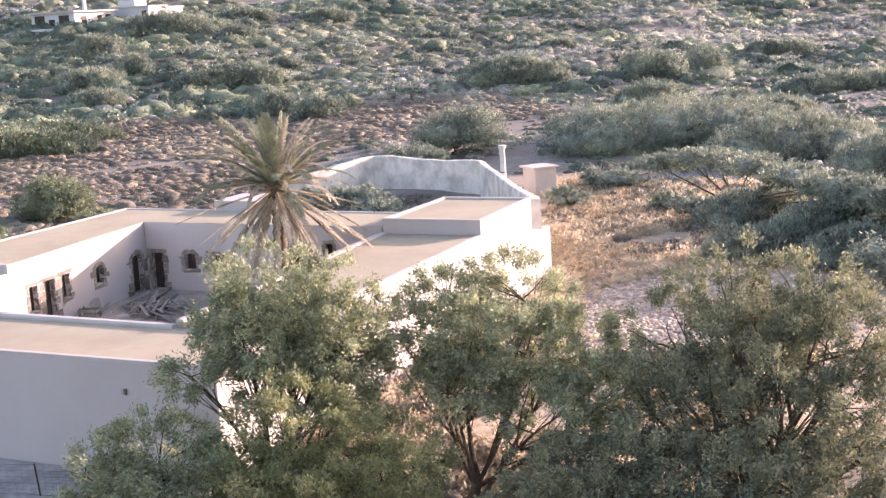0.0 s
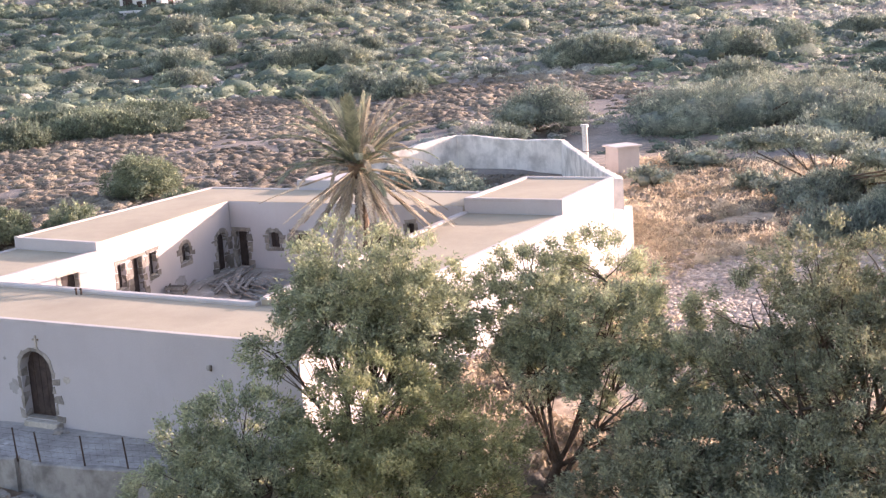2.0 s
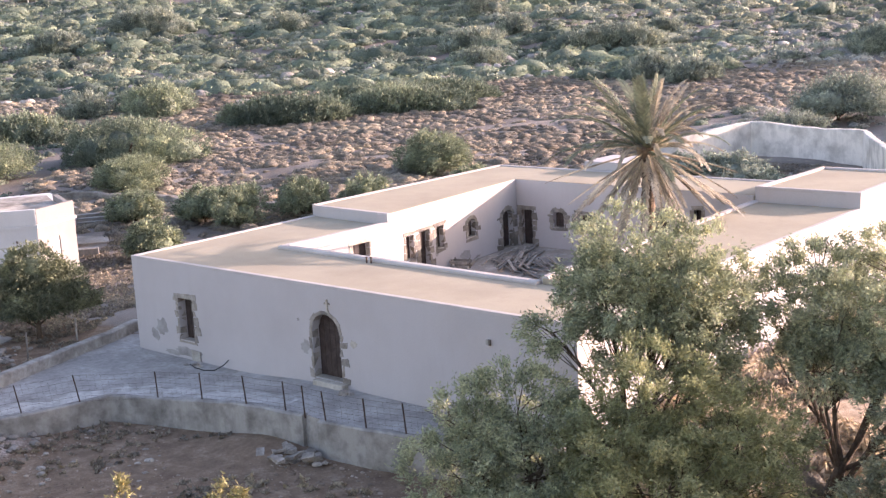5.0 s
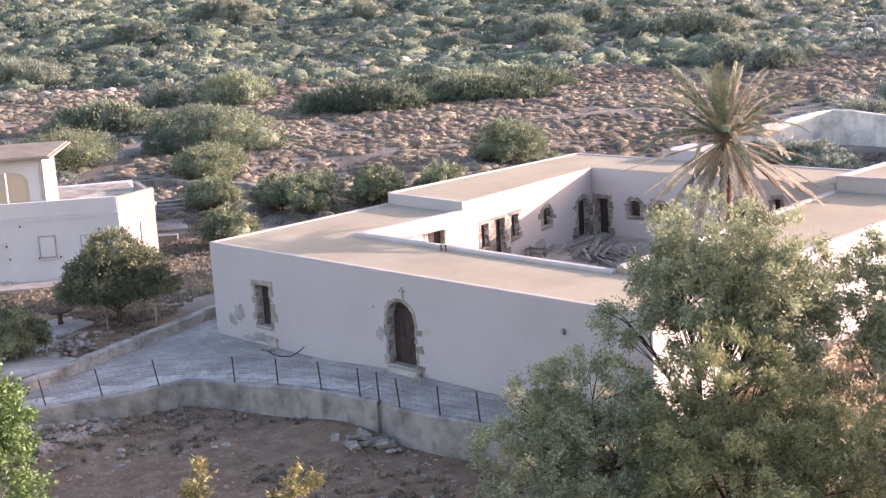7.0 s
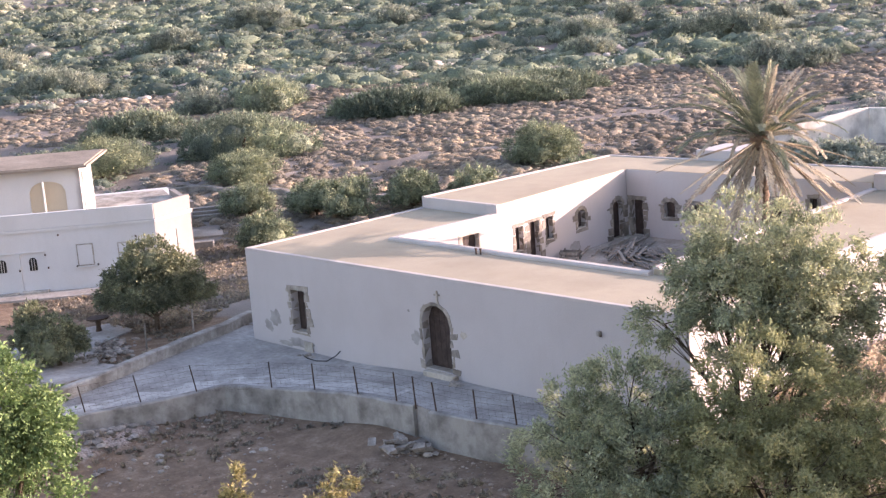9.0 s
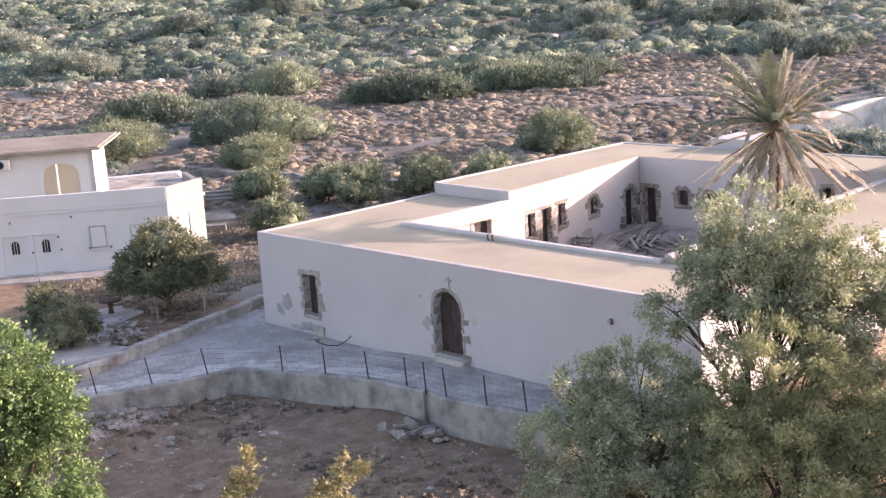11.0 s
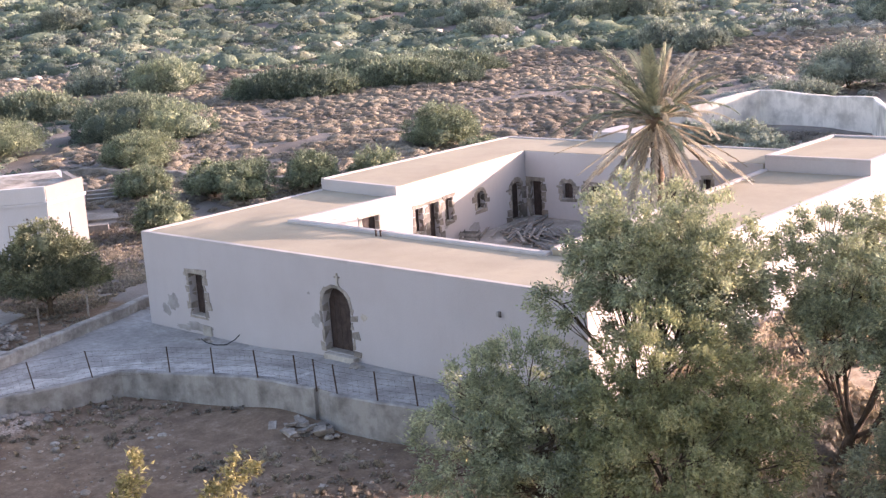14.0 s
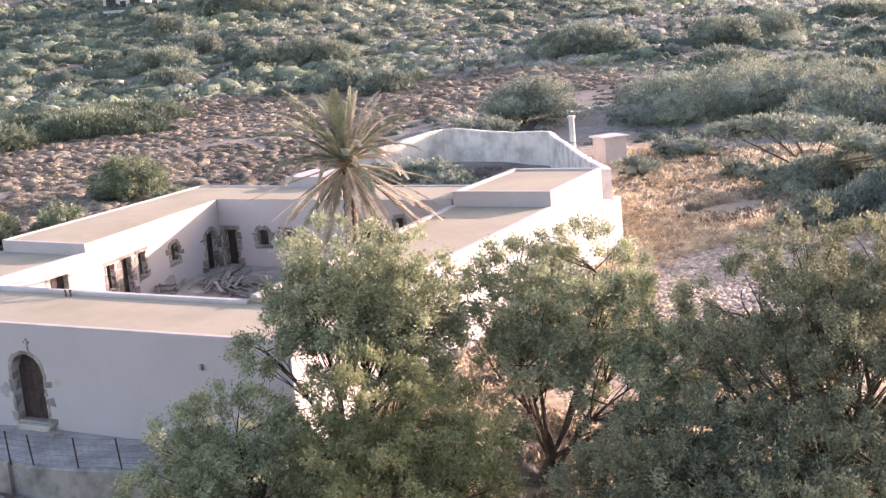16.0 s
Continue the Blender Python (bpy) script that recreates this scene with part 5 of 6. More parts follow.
utility_poles([(-211.8, 113.6, 7.0), (-194.6, 112.4, 7.0), (-159.4, 121.6, 7.0), (-156.4, 128.7, 7.0), (-148.8, 124.6, 7.0), (-112.8, 205.4, 6.0)])


# ---- fence on the retaining wall ----
def fence():
    root = thing("wire_fence", "rusty wire-mesh fence on thin iron posts", "fence")
    rnd = random.Random(3)
    posts = [(2.92, -13.5), (3.1, -11.4), (3.42, -9.5), (3.98, -7.6), (4.72, -5.7), (6.9, -3.9), (8.83, -3.41), (10.85, -3.08), (12.57, -2.82), (13.5, -2.8), (14.55, -2.84), (16.25, -2.68), (17.67, -2.34), (19.2, -1.95), (20.8, -1.45), (22.6, -0.88)]
    tops = []
    for x, y in posts:
        bm = bmesh.new()
        k = (0.17 if x < 6 else 0.06) + rnd.uniform(-0.03, 0.03)
        lean = Vector((-0.69 * k, -0.72 * k, 1.12))
        p = Vector((x, y, paved(x) - 0.1))
        tube(bm, [p, p + lean], [0.028, 0.026], 6)
        put(part("post", fix(bm), RUST), root)
        tops.append((p, p + lean))
    for (a, b), (c, e2) in zip(tops, tops[1:]):
        bm = bmesh.new()
        n = max(3, int((c - a).length / 0.22))
        for k in range(6):
            t = 0.12 + 0.86 * k / 5
            m = ((a.lerp(b, t)) + c.lerp(e2, t)) / 2 - Vector((0, 0, 0.015))
            tube(bm, [a.lerp(b, t), m, c.lerp(e2, t)], [0.004] * 3, 3)
        for k in range(1, n):
            u = k / n
            lo, hi = a.lerp(c, u), b.lerp(e2, u)
            tube(bm, [lo.lerp(hi, 0.12), lo.lerp(hi, 0.98)], [0.002] * 2, 3)
        put(part("wire_mesh", bm, RUST), root)


fence()


def blob(bm, at, r, rnd, flat=0.55):
    m = Matrix.Translation(at) @ Euler((rnd.uniform(0, 6), rnd.uniform(0, 6), rnd.uniform(0, 6))).to_matrix().to_4x4()
    vs = bmesh.ops.create_icosphere(bm, subdivisions=2, radius=r, matrix=m)["verts"]
    for v in vs:
        o = v.co - Vector(at)
        k = 0.95 + 0.5 * noise.noise(o * (2.2 / r) + Vector(at) * 3.1) + rnd.uniform(-0.1, 0.1)
        v.co = Vector(at) + Vector((o.x * k * 1.1, o.y * k, o.z * k * flat))


def boulders(spots, group, label, seed, material=None):
    rnd = random.Random(seed)
    for x, y, z, r in spots:
        bm = bmesh.new()
        blob(bm, (x, y, (z if z else float(land(x, y))) + r * 0.35), r, rnd)
        tagged(part("stone", bm, material or RUBBLE), label, "stone", group)


rnd = random.Random(17)
boulders([(13.9 + rnd.gauss(0, 0.6), -3.35 - abs(rnd.gauss(0, 0.55)), -1.42 + rnd.uniform(0, 0.25), 0.05 + 0.12 * rnd.random() ** 2) for _ in range(60)], "rubble from the broken wall", "grey rubble stone fallen from the broken wall", 5)
for k in range(13):
    bm = bmesh.new()
    a, b, h = rnd.uniform(0.12, 0.32), rnd.uniform(0.1, 0.24), rnd.uniform(0.04, 0.09)
    vs = block(bm, -a, a, -b, b, -h, h)
    for v in vs:
        v.co.x *= rnd.uniform(0.7, 1.15)
        v.co.y *= rnd.uniform(0.7, 1.15)
    ob = part("broken_slab", fix(bm, 0.012), RUBBLE)
    ob.matrix_world = pose(13.9 + rnd.gauss(0, 0.65), -3.3 - abs(rnd.gauss(0, 0.5)), -1.2 + rnd.uniform(0, 0.2), rnd.uniform(-24, 24), rnd.uniform(-24, 24), rnd.uniform(0, 180))
    tagged(ob, "broken grey slab of the collapsed wall", "stone", "rubble from the broken wall")
boulders([(rnd.uniform(5, 18), rnd.uniform(-13, -5.5), -1.44, 0.04 + 0.13 * rnd.random() ** 3) for _ in range(70)], "stones on the field", "pale loose stone lying on red soil", 6)
boulders([(-4.4 + 1.9 * u + rnd.gauss(0, 0.45), -4.0 - 1.3 * u + rnd.gauss(0, 0.45), -0.40 + rnd.uniform(0, 0.2), rnd.uniform(0.06, 0.15)) for u in (rnd.random() for _ in range(130))], "stone heap in the garden", "grey field stone in a heap by the wall", 7)
boulders([(2.4 + rnd.gauss(0, 0.35), -13 + rnd.uniform(-2, 3), -0.43, rnd.uniform(0.08, 0.2)) for _ in range(14)], "stones on the path", "pale loose stone on the concrete path", 8)
boulders([(4.8 + rnd.gauss(0, 0.7), -10.5 + rnd.gauss(0, 2.0), 0.0, 0.05 + 0.17 * rnd.random() ** 2) for _ in range(120)], "rubble slope below the path", "grey rubble stone on the eroded bank", 9)


def garden_table(at):
    root = thing("garden_table", "dark round table on one thick leg", "table", at=at)
    bm = bmesh.new()
    tube(bm, [(0, 0, 0.6), (0, 0, 0.67)], [0.5, 0.5], 24)
    part("tabletop", fix(bm), RUST, root)
    bm = bmesh.new()
    tube(bm, [(0, 0, -0.1), (0, 0, 0.25), (0, 0, 0.6)], [0.16, 0.1, 0.13], 10)
    part("leg", fix(bm), RUST, root)


garden_table((-7.36, -3.07, float(land(-7.36, -3.07)) + 0.05))
for x, y, h in ((-3.14, -0.8, 1.0), (-2.52, -3.5, 1.1), (-3.4, -7.6, 0.9)):
    bm = bmesh.new()
    z = float(land(x, y))
    tube(bm, [(x, y, z - 0.1), (x + 0.04, y, z + h)], [0.045, 0.04], 6)
    tagged(part("wooden_stake", fix(bm), WOOD_GREY), "weathered grey wooden stake in the ground", "stake", "stakes along the garden wall")


def old_tyre(at):
    bm = bmesh.new()
    R, r = 0.3, 0.1
    rings = []
    for k in range(20):
        a = 6.2832 * k / 20
        rings.append([bm.verts.new((math.cos(a) * (R + r * math.cos(b)), r * 0.9 * math.sin(b), R + r + math.sin(a) * (R + r * math.cos(b)))) for b in (6.2832 * j / 8 for j in range(8))])
    for k in range(20):
        q, w = rings[k], rings[(k + 1) % 20]
        for j in range(8):
            bm.faces.new((q[j], q[(j + 1) % 8], w[(j + 1) % 8], w[j]))
    ob = part("tyre", fix(bm), BLACK)
    ob.location = at
    tagged(ob, "black worn tyre leaning on the retaining wall", "tyre")


old_tyre((19.1, -1.6, -0.12))


# ---- small things on and in the farm building ----
def iron_cross():
    root = thing("wall_cross", "small iron cross fixed above the arched door", "cross")
    f = front_line
    for s0, s1, z0, z1 in ((11.86, 11.93, 2.62, 3.02), (11.76, 11.859, 2.84, 2.9), (11.931, 12.03, 2.84, 2.9), (11.82, 11.97, 2.56, 2.618)):
        bm = bmesh.new()
        f.box(bm, s0, s1, 0.05, 0.0, z0, z1)
        put(part("bar", fix(bm, 0.008), STONE), root)


iron_cross()


def wall_lamp(line, s, z):
    root = thing("wall_lamp", "small grey lamp on the plaster wall", "lamp")
    bm = bmesh.new()
    line.box(bm, s - 0.05, s + 0.05, 0.03, 0.0, z - 0.12, z + 0.08)
    put(part("bracket", fix(bm, 0.01), RUST), root)
    bm = bmesh.new()
    line.box(bm, s - 0.055, s + 0.055, 0.15, 0.031, z - 0.07, z + 0.1)
    put(part("lantern", fix(bm, 0.02), CONCRETE), root)


wall_lamp(front_line, 19.25, 2.52)


def patch(line, s, z, rs, rz, seed, o=0.006, material=BARE):
    """Irregular area where plaster has come away."""
    rnd = random.Random(seed)
    bm = bmesh.new()
    ring = []
    for k in range(18):
        a = 6.283 * k / 18
        m = rnd.uniform(0.6, 1.1)
        ring.append((s + math.cos(a) * rs * m, z + math.sin(a) * rz * m))
    lo = [bm.verts.new((*line.at(u, -0.02), w)) for u, w in ring]
    hi = [bm.verts.new((*line.at(u, o), w)) for u, w in ring]
    bm.faces.new(hi)
    for i in range(18):
        bm.faces.new((lo[i], lo[(i + 1) % 18], hi[(i + 1) % 18], hi[i]))
    return put(part("bare_plaster", fix(bm), material), FARM)


patch(front_line, 2.0, 0.75, 0.42, 0.42, 3)
patch(front_line, 1.5, 0.35, 0.3, 0.3, 4, 0.008)
patch(front_line, 10.6, 1.1, 0.25, 0.3, 5)
patch(front_line, 3.6, -0.1, 0.9, 0.22, 6, 0.009)
patch(front_line, 2.6, -0.25, 0.7, 0.12, 16, 0.007)
patch(front_line, 10.3, 2.1, 0.08, 0.07, 7)
patch(front_line, 13.1, 1.55, 0.2, 0.16, 8, 0.01, STONE)
patch(y_left, 3.6, 1.5, 0.2, 0.15, 9)
patch(y_left, 3.1, 2.1, 0.14, 0.2, 10)
patch(y_left, 5.9, 0.95, 0.5, 0.3, 11)
bm = bmesh.new()
front_line.box(bm, 11.15, 12.7, 0.3, 0.012, -0.4, 0.07)
put(part("doorstep", fix(bm, 0.03), STONE), FARM)
bm = bmesh.new()
front_line.box(bm, 3.85, 4.4, 0.07, 0.012, -0.5, 0.02)
put(part("stone_ledge", fix(bm, 0.03), STONE), FARM)
boulders([(4.6, -0.45, -0.42, 0.16), (4.9, -0.5, -0.42, 0.12), (12.95, -0.5, -0.15, 0.2), (13.2, -0.4, -0.15, 0.13), (4.2, -0.6, -0.42, 0.1)], "stones at the wall foot", "loose stone at the foot of the white wall", 12)
for x, y in ((10.3, 3.62), (10.5, 3.66)):
    bm = bmesh.new()
    tube(bm, [(x, y, ZF), (x, y, ZF + 0.22)], [0.035, 0.035], 8)
    tube(bm, [(x, y, ZF + 0.221), (x, y, ZF + 0.26)], [0.055, 0.05], 8)
    tagged(part("vent_pipe", fix(bm), RUST), "short rusty vent pipe on the roof edge", "pipe", "vent pipes on the roof")


def timber_pile():
    rnd = random.Random(23)
    for k in range(78):
        L, w, h = rnd.uniform(1.1, 3.1), rnd.uniform(0.06, 0.14), rnd.uniform(0.03, 0.08)
        bm = bmesh.new()
        block(bm, -L / 2, L / 2, -w / 2, w / 2, -h / 2, h / 2)
        ob = part("timber_beam", fix(bm, 0.008), WOOD_GREY)
        u = rnd.random()
        x, y = 6.0 + 3.2 * u + rnd.gauss(0, 0.6), 17.7 - 2.0 * u + rnd.gauss(0, 0.95)
        level = 0.62 + 0.05 * (k % 5) + h / 2
        ob.matrix_world = pose(x, y, level, rnd.uniform(-3, 3), rnd.uniform(-1.5, 1.5), rnd.gauss(118, 9) if u < 0.5 else rnd.gauss(146, 16))
        tagged(ob, "old grey timber beam thrown on a pile", "beam", "timber pile in the yard")


timber_pile()


def yard_crate(at, turn):
    root = thing("wooden_crate", "small open grey timber crate in the yard", "crate", at=at)
    root.rotation_euler.z = turn
    for x0, x1, y0, y1, z0, z1 in ((-0.45, 0.45, -0.3, -0.26, 0.3, 0.42), (-0.45, 0.45, 0.26, 0.3, 0.3, 0.42), (-0.45, 0.45, -0.3, -0.26, 0.08, 0.2), (-0.45, 0.45, 0.26, 0.3, 0.08, 0.2), (-0.45, -0.41, -0.259, 0.259, 0.3, 0.42), (0.41, 0.45, -0.259, 0.259, 0.3, 0.42)):
        bm = bmesh.new()
        block(bm, x0, x1, y0, y1, z0, z1)
        part("slat", fix(bm, 0.005), WOOD_GREY, root)
    for x in (-0.4, 0.34):
        for y in (-0.255, 0.195):
            bm = bmesh.new()
            block(bm, x, x + 0.06, y, y + 0.06, 0.0, 0.5)
            part("post", fix(bm, 0.005), WOOD_GREY, root)


yard_crate((5.35, 14.6, 0.6), 0.3)


def hose():
    bm = bmesh.new()
    tube(bm, [(4.3, -0.5, -0.37), (4.9, -0.72, -0.37), (5.5, -0.75, -0.37), (5.9, -0.55, -0.36), (6.1, -0.25, -0.2), (6.15, -0.05, -0.05)], [0.02] * 6, 6)
    tagged(part("hose", fix(bm), BLACK), "black rubber hose lying by the white wall", "hose")


hose()


# ---- scrub, grass, gravel and rocks: uncountable ----
def to_plan(s, l):
    return EYE[0] + AHEAD[0] * s + ASIDE[0] * l, EYE[1] + AHEAD[1] * s + ASIDE[1] * l


def unit_ico(sub):
    bm = bmesh.new()
    bmesh.ops.create_icosphere(bm, subdivisions=sub, radius=1)
    v = np.array([q.co[:] for q in bm.verts])
    f = np.array([[q.index for q in p.verts] for p in bm.faces if max(q.co.z for q in p.verts) > -0.3])
    bm.free()
    return v, f


def scrub(name, label, x, y, r, h, material, sub, blades, blade, seed, category="scrub", sink=0.15, spread=1.0, up=0.6, core=0.92, wide=1.0, soft=False, ragged=(0.55, 1.2), slim=0.45):
    """Low bushes: a ragged core and many small sprigs on each."""
    rng = np.random.default_rng(seed)
    n = len(x)
    z = land(x, y) - sink * h
    c = np.stack([x, y, z], 1)
    V, F = unit_ico(sub)
    k = len(V)
    low = np.maximum(V[:, 2], -0.25)
    core_v = np.stack([V[:, 0], V[:, 1], low], 1)[None] * (core * (ragged[0] + (ragged[1] - ragged[0]) * rng.random((n, k, 1))))
    turn = math.atan2(ASIDE[1], ASIDE[0]) + rng.normal(0, 0.5, n)
    ct, st = np.cos(turn)[:, None], np.sin(turn)[:, None]
    core_v = core_v * np.stack([r * wide * rng.uniform(0.9, 1.2, n), r / wide * rng.uniform(0.95, 1.25, n), h], 1)[:, None]
    core_v = np.stack([core_v[..., 0] * ct - core_v[..., 1] * st, core_v[..., 0] * st + core_v[..., 1] * ct, core_v[..., 2]], -1) + c[:, None]
    core_f = F[None] + (np.arange(n) * k)[:, None, None]
    d = rng.normal(0, 1, (n, blades, 3))
    d[..., 2] = np.abs(d[..., 2]) * up + 0.05
    d /= np.linalg.norm(d, axis=2, keepdims=True)
    p = c[:, None] + d * np.stack([r, r, h], 1)[:, None] * rng.uniform(0.68, 1.0, (n, blades, 1)) * spread
    ax = 0.55 * d + rng.normal(0, 0.6, d.shape)
    ax /= np.linalg.norm(ax, axis=2, keepdims=True)
    sd = np.cross(ax, rng.normal(0, 1, ax.shape))
    sd /= np.linalg.norm(sd, axis=2, keepdims=True) + 1e-9
    size = (blade * (0.6 + 0.5 * r))[:, None, None] * rng.uniform(0.6, 1.3, (n, blades, 1))
    tri = np.stack([p - sd * size * slim, p + sd * size * slim, p + ax * size], 2).reshape(-1, 3)
    tf = np.arange(len(tri)).reshape(-1, 3) + n * k
    ob = mesh_from(name, np.concatenate([core_v.reshape(-1, 3), tri]), np.concatenate([core_f.reshape(-1, 3), tf]), material, smooth=soft)
    return tagged(ob, label, category, kind="stuff")


def jittered(s0, s1, l0, l1, gap, seed):
    rng = np.random.default_rng(seed)
    S, L = np.meshgrid(np.arange(s0, s1, gap), np.arange(l0, l1, gap), indexing="ij")
    S, L = S.ravel() + rng.uniform(-0.5, 0.5, S.size) * gap, L.ravel() + rng.uniform(-0.5, 0.5, L.size) * gap
    x, y = to_plan(S, L)
    return S, L, x, y, rng


def clear(x, y):
    """True where nothing built stands."""
    farm = (x > -1.2) & (x < 23.5) & (y > -20) & (y < 28.5)
    garden = (x > -26) & (y < 15) & (x < 3)
    east = np.interp(y, [28.4, 29.9, 37, 46, 53], [21.8, 21.2, 17.5, 12.5, 8.35])
    wall = ((y > 27) & (y < 55) & (x < 23) & (x > east - 1.3)) | ((y > 51) & (y < 56.5) & (x < 10) & (x > -7)) | ((x < 0.5) & (x > -7) & (y > 44.5) & (y < 56.5)) | ((y > 27) & (y < 29.5) & (x > -6) & (x < 23))
    track = (np.hypot((x - 6) / 4.0, (y - 75) / 12) < 1) | (np.hypot((x - 10) / 6, (y - 60) / 3) < 1)
    return ~(farm | garden | wall | track)


def wild():
    # brown thorn hummocks on the flat field
    S, L, x, y, rng = jittered(66, 168, -92, 112, 0.86, 1)
    edge = S + 9 * wave(x, y, 0.07, 21)
    green = (edge > 150) | (L + 5 * wave(x, y, 0.13, 22) > np.where(S < 118, 22, 50)) | ((np.abs(S - 139) < 7) & (np.abs(L + 15) < 13)) | ((S < 120) & (L < -33 + 4 * wave(x, y, 0.2, 9)))
    bare = (np.abs(wave(x, y, 0.1, 71) + 0.5 * wave(x, y, 0.31, 72)) < 0.09) & (rng.random(len(x)) < 0.8)
    keep = clear(x, y) & (np.abs(L) < 0.7 * S) & ~((x > 21) & (y < 60)) & ~bare
    k = keep & ~green
    r = 0.24 + 0.4 * rng.random(len(x)) ** 1.6 + 0.12 * (wave(x, y, 0.25, 73) > 0.3)
    hh = r * rng.uniform(0.45, 0.85, len(x))
    for near, blades, blade, name in ((S < 104, 66, 0.15, "thorn_scrub"), (S >= 104, 22, 0.17, "thorn_scrub_beyond")):
        q = k & near
        scrub(name, "low brown dry thorn cushions covering the field", x[q], y[q], r[q], hh[q], SCRUB_BROWN, 2, blades, blade, 2, core=0.95, wide=1.35, soft=True, ragged=(0.6, 1.2), slim=0.35)
    k2 = keep & green & (rng.random(len(x)) < 0.31)
    r = 0.3 + 0.7 * rng.random(k2.sum()) ** 2
    brown = wave(x[k2], y[k2], 0.17, 74) + rng.normal(0, 0.35, k2.sum()) > 0.25
    dark = ~brown & (rng.random(k2.sum()) < 0.38)
    r = np.where(dark, r * 1.45, r)
    for name, label, pick, mat, seed in (("mixed_scrub", "grey-green low scrub between the fields", ~brown & ~dark, SCRUB_GREEN, 3), ("mastic_scrub", "dark-green mastic clumps between the fields", dark, SCRUB_DARK, 34), ("dry_cushions", "grey-brown dry cushions between green scrub", brown, SCRUB_GREY, 33)):
        scrub(name, label, x[k2][pick], y[k2][pick], r[pick], r[pick] * rng.uniform(0.6, 0.95, pick.sum()), mat, 2, 50, 0.17, seed, core=0.8, wide=1.25, ragged=(0.6, 1.15))
    # hillside
    S, L, x, y, rng = jittered(146, 262, -142, 172, 2.1, 4)
    k = (S + 9 * wave(x, y, 0.07, 21) > 148) & (rng.random(len(x)) < 0.92) & (np.abs(L) < 0.72 * S)
    # more pale kinds to the right: grey cushions, and haze put into colour
    shade = wave(x, y, 0.07, 61) + 0.7 * wave(x, y, 0.2, 62) + rng.normal(0, 0.45, len(x)) + 0.9 * step(10, 40, L)
    brown = (wave(x, y, 0.05, 66) + 0.5 * wave(x, y, 0.16, 67) + 1.1 * step(15, 45, L) + rng.normal(0, 0.3, len(x))) > 1.0
    for name, label, pick, mat, big, seed in (
            ("hill_scrub", "grey-green low scrub over the hillside", k & (shade > 0.5) & ~brown, SCRUB_GREEN, 1.3, 5),
            ("hill_cushions", "grey-brown dry cushions over the hillside", k & (shade > 0.5) & brown, SCRUB_GREY, 0.9, 55),
            ("hill_mastic", "dark-green mastic thickets over the hillside", k & (shade <= 0.5), SCRUB_DARK, 2.3, 6)):
        r = 0.7 + big * rng.random(pick.sum()) ** 2.2
        scrub(name, label, x[pick], y[pick], r, r * rng.uniform(0.55, 0.9, pick.sum()), mat, 2, 64, 0.22, seed, core=0.8, wide=1.4, ragged=(0.6, 1.2))
    S, L, x, y, rng = jittered(260, 460, -230, 300, 5.4, 6)
    r = 1.2 + 2.6 * rng.random(len(x)) ** 2
    scrub("far_scrub", "dark scrub on the upper slope", x, y, r, r * rng.uniform(0.5, 0.8, len(x)), SCRUB_GREEN, 1, 12, 0.5, 7)
    # big dark clumps
    S, L, x, y, rng = jittered(152, 300, -140, 180, 6.4, 8)
    k = (rng.random(len(x)) < 0.5) & (np.abs(L) < 0.6 * S)
    r = 1.1 + 2.0 * rng.random(k.sum()) ** 2
    scrub("dark_thicket", "rounded dark-green thickets on the slope", x[k], y[k], r, r * rng.uniform(0.4, 0.6, k.sum()), LEAF_JUNIPER, 2, 170, 0.18, 9, core=0.85, wide=1.45, soft=True, ragged=(0.6, 1.15))
    # limestone
    S, L, x, y, rng = jittered(148, 300, -140, 180, 1.9, 10)
    bed = (wave(x, y, 0.11, 31) > 0.62) | ((np.abs(S - 157) < 7) & (L < 8) & (wave(x, y, 0.16, 33) > 0.1))
    k = rng.random(len(x)) < 0.02 + 0.6 * bed
    r = 0.3 + 0.7 * rng.random(k.sum()) ** 2.0
    scrub("limestone_rocks", "pale limestone outcrops between bushes", x[k], y[k], r, r * rng.uniform(0.55, 0.9, k.sum()), ROCK, 2, 1, 0.05, 11, "rock", sink=0.1, core=1.15, wide=1.2, ragged=(0.6, 1.15))
    # dry grass beside the building, with shrubby tufts
    rng = np.random.default_rng(12)
    x, y = rng.uniform(12, 41, 15000), rng.uniform(-2, 60, 15000)
    bare = np.exp(-(((x - 29.5) / 6.5) ** 2 + ((y - 25) / 8.5) ** 2) * 1.1) + 0.6 * np.exp(-(((x - 31) / 4) ** 2 + ((y - 12) / 9) ** 2))
    k = (rng.random(15000) > bare * 1.3) & (x > np.interp(y, [26, 28, 30, 37, 46, 53, 60], [22.8, 22.7, 22.1, 18.5, 13.6, 10.2, 12.5])) & (x < 35 + 4 * wave(x, y, 0.2, 4) + 0.0 * y) & (wave(x, y, 0.5, 41) > -0.55) & (np.hypot(x - 12.0, y - 54.7) > 1.8)
    x, y = x[k], y[k]
    r = rng.uniform(0.1, 0.42, len(x))
    scrub("dry_grass", "golden dry grass and weeds beside the white wall", x, y, r, r * rng.uniform(0.8, 1.5, len(x)), GRASS_DRY, 1, 26, 0.29, 13, "grass", up=1.3, core=0.6, slim=0.15)
    k = (rng.random(len(x)) < 0.07) & (wave(x, y, 0.3, 44) > -0.1)
    r = rng.uniform(0.3, 0.8, k.sum())
    scrub("straw_bushes", "pale straw-coloured dry bushes among grass", x[k], y[k], r, r * rng.uniform(0.7, 1.0, k.sum()), GRASS_DRY, 2, 90, 0.16, 19, "grass", up=0.8, core=0.8, soft=True, slim=0.25)
    k = (rng.random(len(x)) < 0.16) & (wave(x, y, 0.22, 43) > 0)
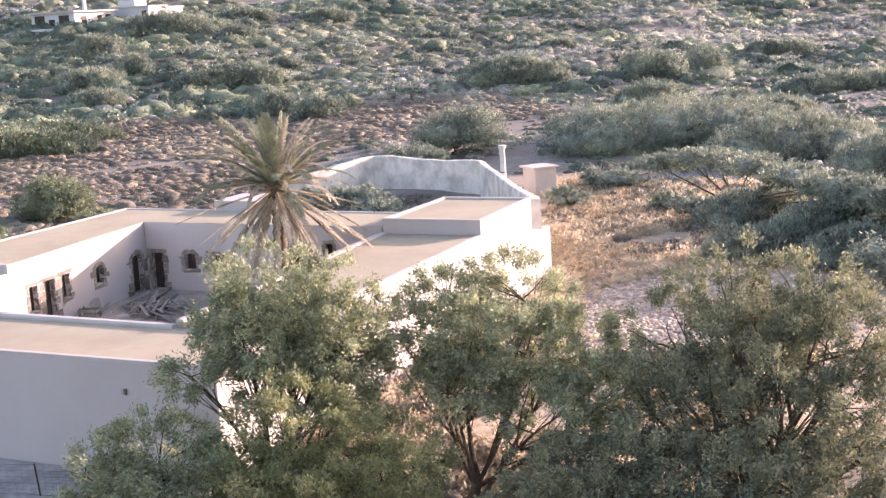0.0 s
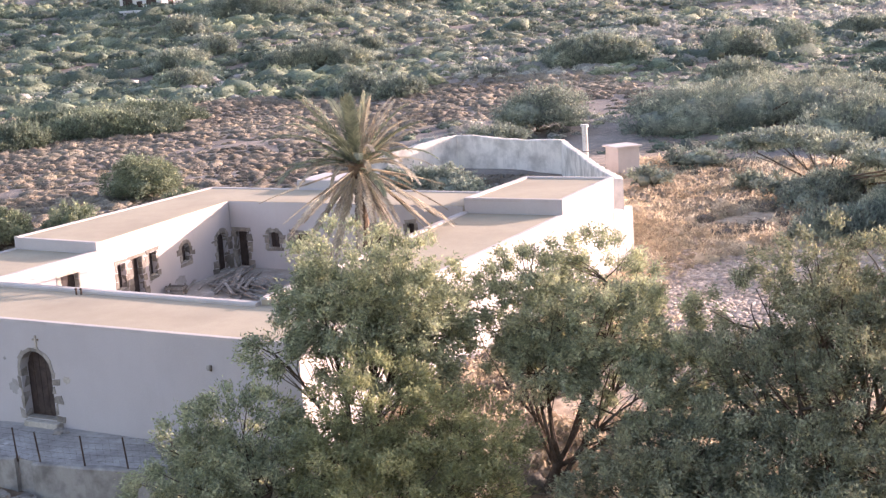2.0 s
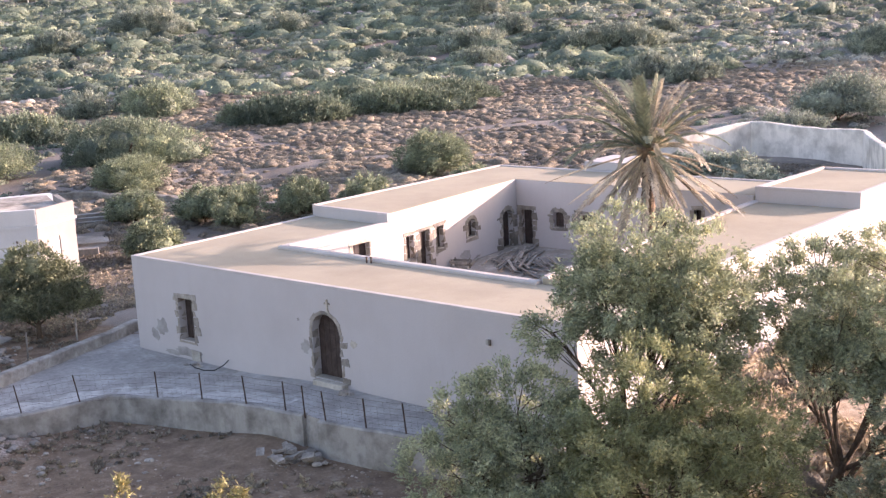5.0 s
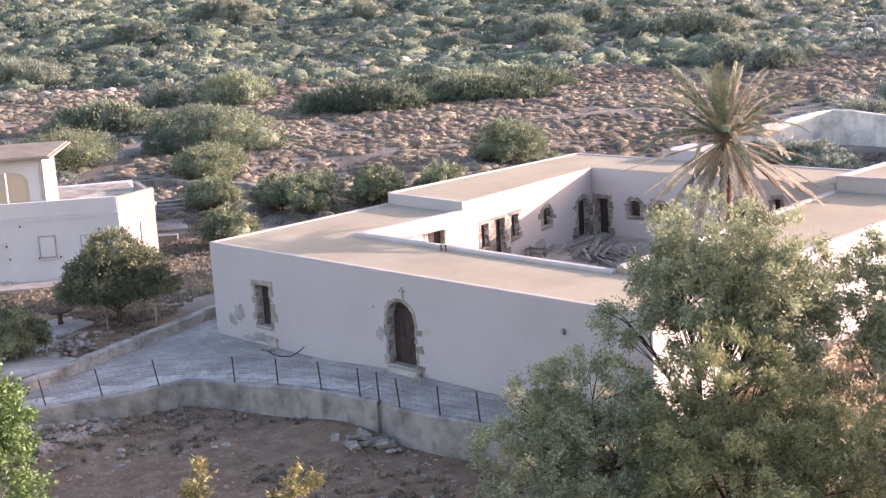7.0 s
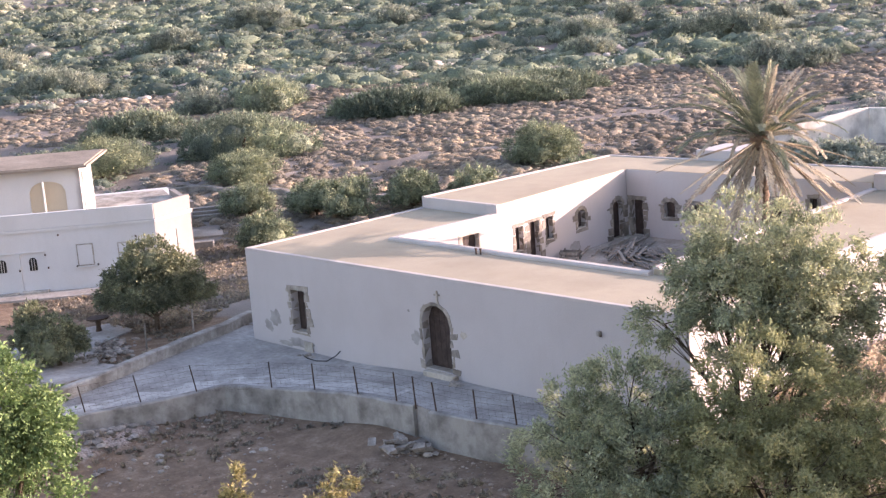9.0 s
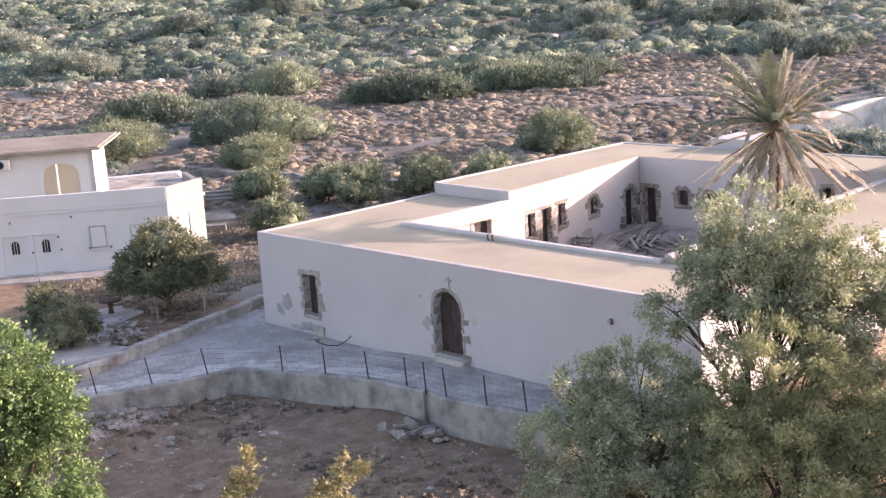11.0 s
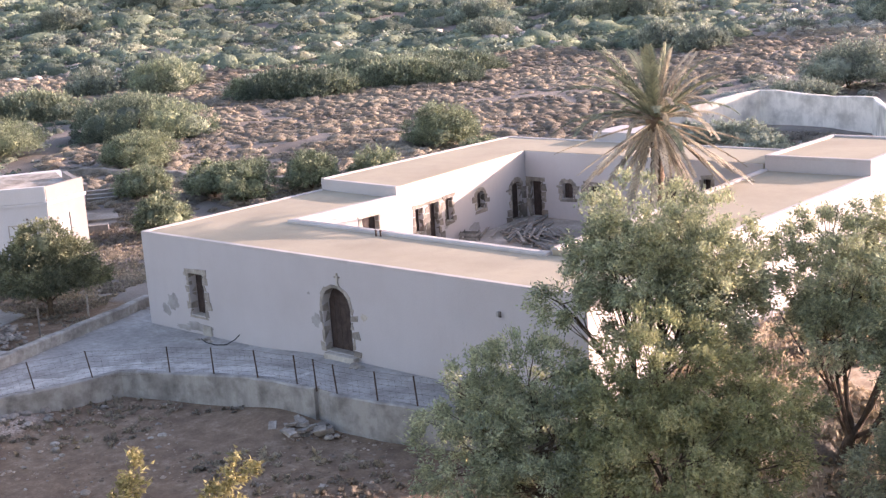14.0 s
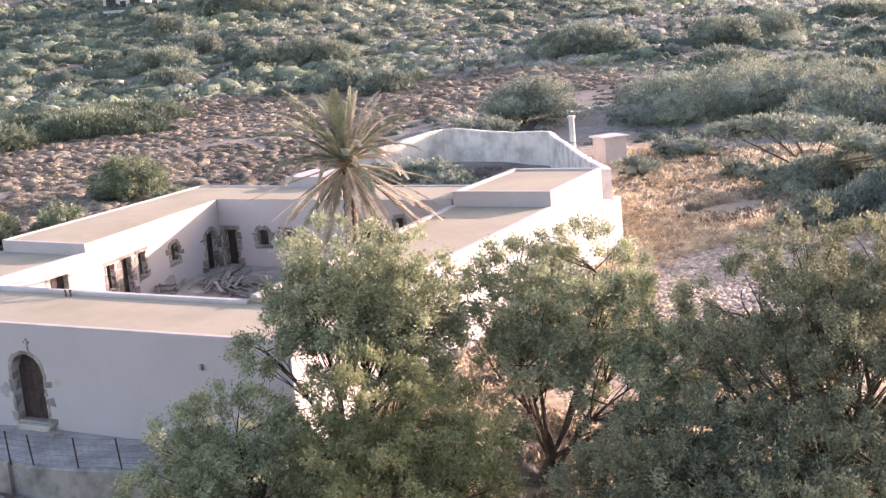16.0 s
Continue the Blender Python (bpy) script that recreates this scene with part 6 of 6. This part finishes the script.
    r = rng.uniform(0.3, 0.7, k.sum())
    scrub("dry_weeds", "reddish dry weeds among straw", x[k], y[k], r, r * 0.9, SCRUB_BROWN, 1, 40, 0.22, 14, "weeds")
    # pebbles
    x, y = rng.normal(29.5, 4.4, 7000), rng.normal(23, 7.0, 7000)
    k = (x > 23) & (y > 3)
    x, y = x[k], y[k]
    r = 0.05 + 0.13 * rng.random(len(x)) ** 2
    scrub("gravel", "grey-white field stones strewn on bare ground", x, y, r, r * 0.65, GRAVEL, 1, 1, 0.01, 15, "stones", core=1.15, ragged=(0.76, 1.12))
    # weeds in the garden
    x, y = rng.uniform(-28, 1.0, 9000), rng.uniform(-9, 17, 9000)
    lw = np.interp(-y, [-q[1] for q in LOW_WALL], [q[0] for q in LOW_WALL])
    k = (x < np.minimum(lw - 0.4, -0.9)) & (wave(x, y, 0.8, 52) > -0.5) & ~(((x + 20.4) * 0.7766 - (y + 1.8) * 0.63 < 1.9) & (y < 7.9 - (x + 16) * 0.45)) & ~((np.abs((x + 23.2) * 0.57 + (y - 13) * 0.82) < 1.2) & (x < -23)) & ~((x < -2.0) & (y < -2.2) & (y > -9.8))
    x, y = x[k], y[k]
    r = 0.06 + 0.2 * rng.random(len(x)) ** 2
    scrub("garden_weeds", "dry brown weeds and litter on garden soil", x, y, r, r * 0.7, SCRUB_BROWN, 1, 16, 0.2, 17, "weeds", core=0.5)
    # clods
    x, y = rng.uniform(4.6, 26, 5200), rng.uniform(-19, -2.6, 5200)
    k = (y < np.interp(x, [q[0] for q in FENCE_WALL], [q[1] for q in FENCE_WALL]) - 0.3) & (wave(x, y, 0.6, 53) + 0.6 * wave(x, y, 1.7, 54) > -0.2)
    x, y = x[k], y[k]
    r = 0.025 + 0.075 * rng.random(len(x)) ** 3
    scrub("soil_clods", "small clods and stones on dry red soil", x, y, r, r * 0.7, CLOD, 1, 1, 0.01, 18, "stones", core=1.1, ragged=(0.7, 1.15))
    # weeds on the front field
    x, y = rng.uniform(3, 26, 1500), rng.uniform(-18, -3, 1500)
    k = (wave(x, y, 0.7, 51) > 0.1) & (y < np.interp(x, [p[0] for p in FENCE_WALL], [p[1] for p in FENCE_WALL]) - 0.4) & (x > 4.8)
    x, y = x[k], y[k]
    r = rng.uniform(0.04, 0.13, len(x))
    scrub("dry_weeds", "sparse dry weeds on bare red soil", x, y, r, r, SCRUB_BROWN, 1, 12, 0.25, 16, "weeds", core=0.4)


wild()
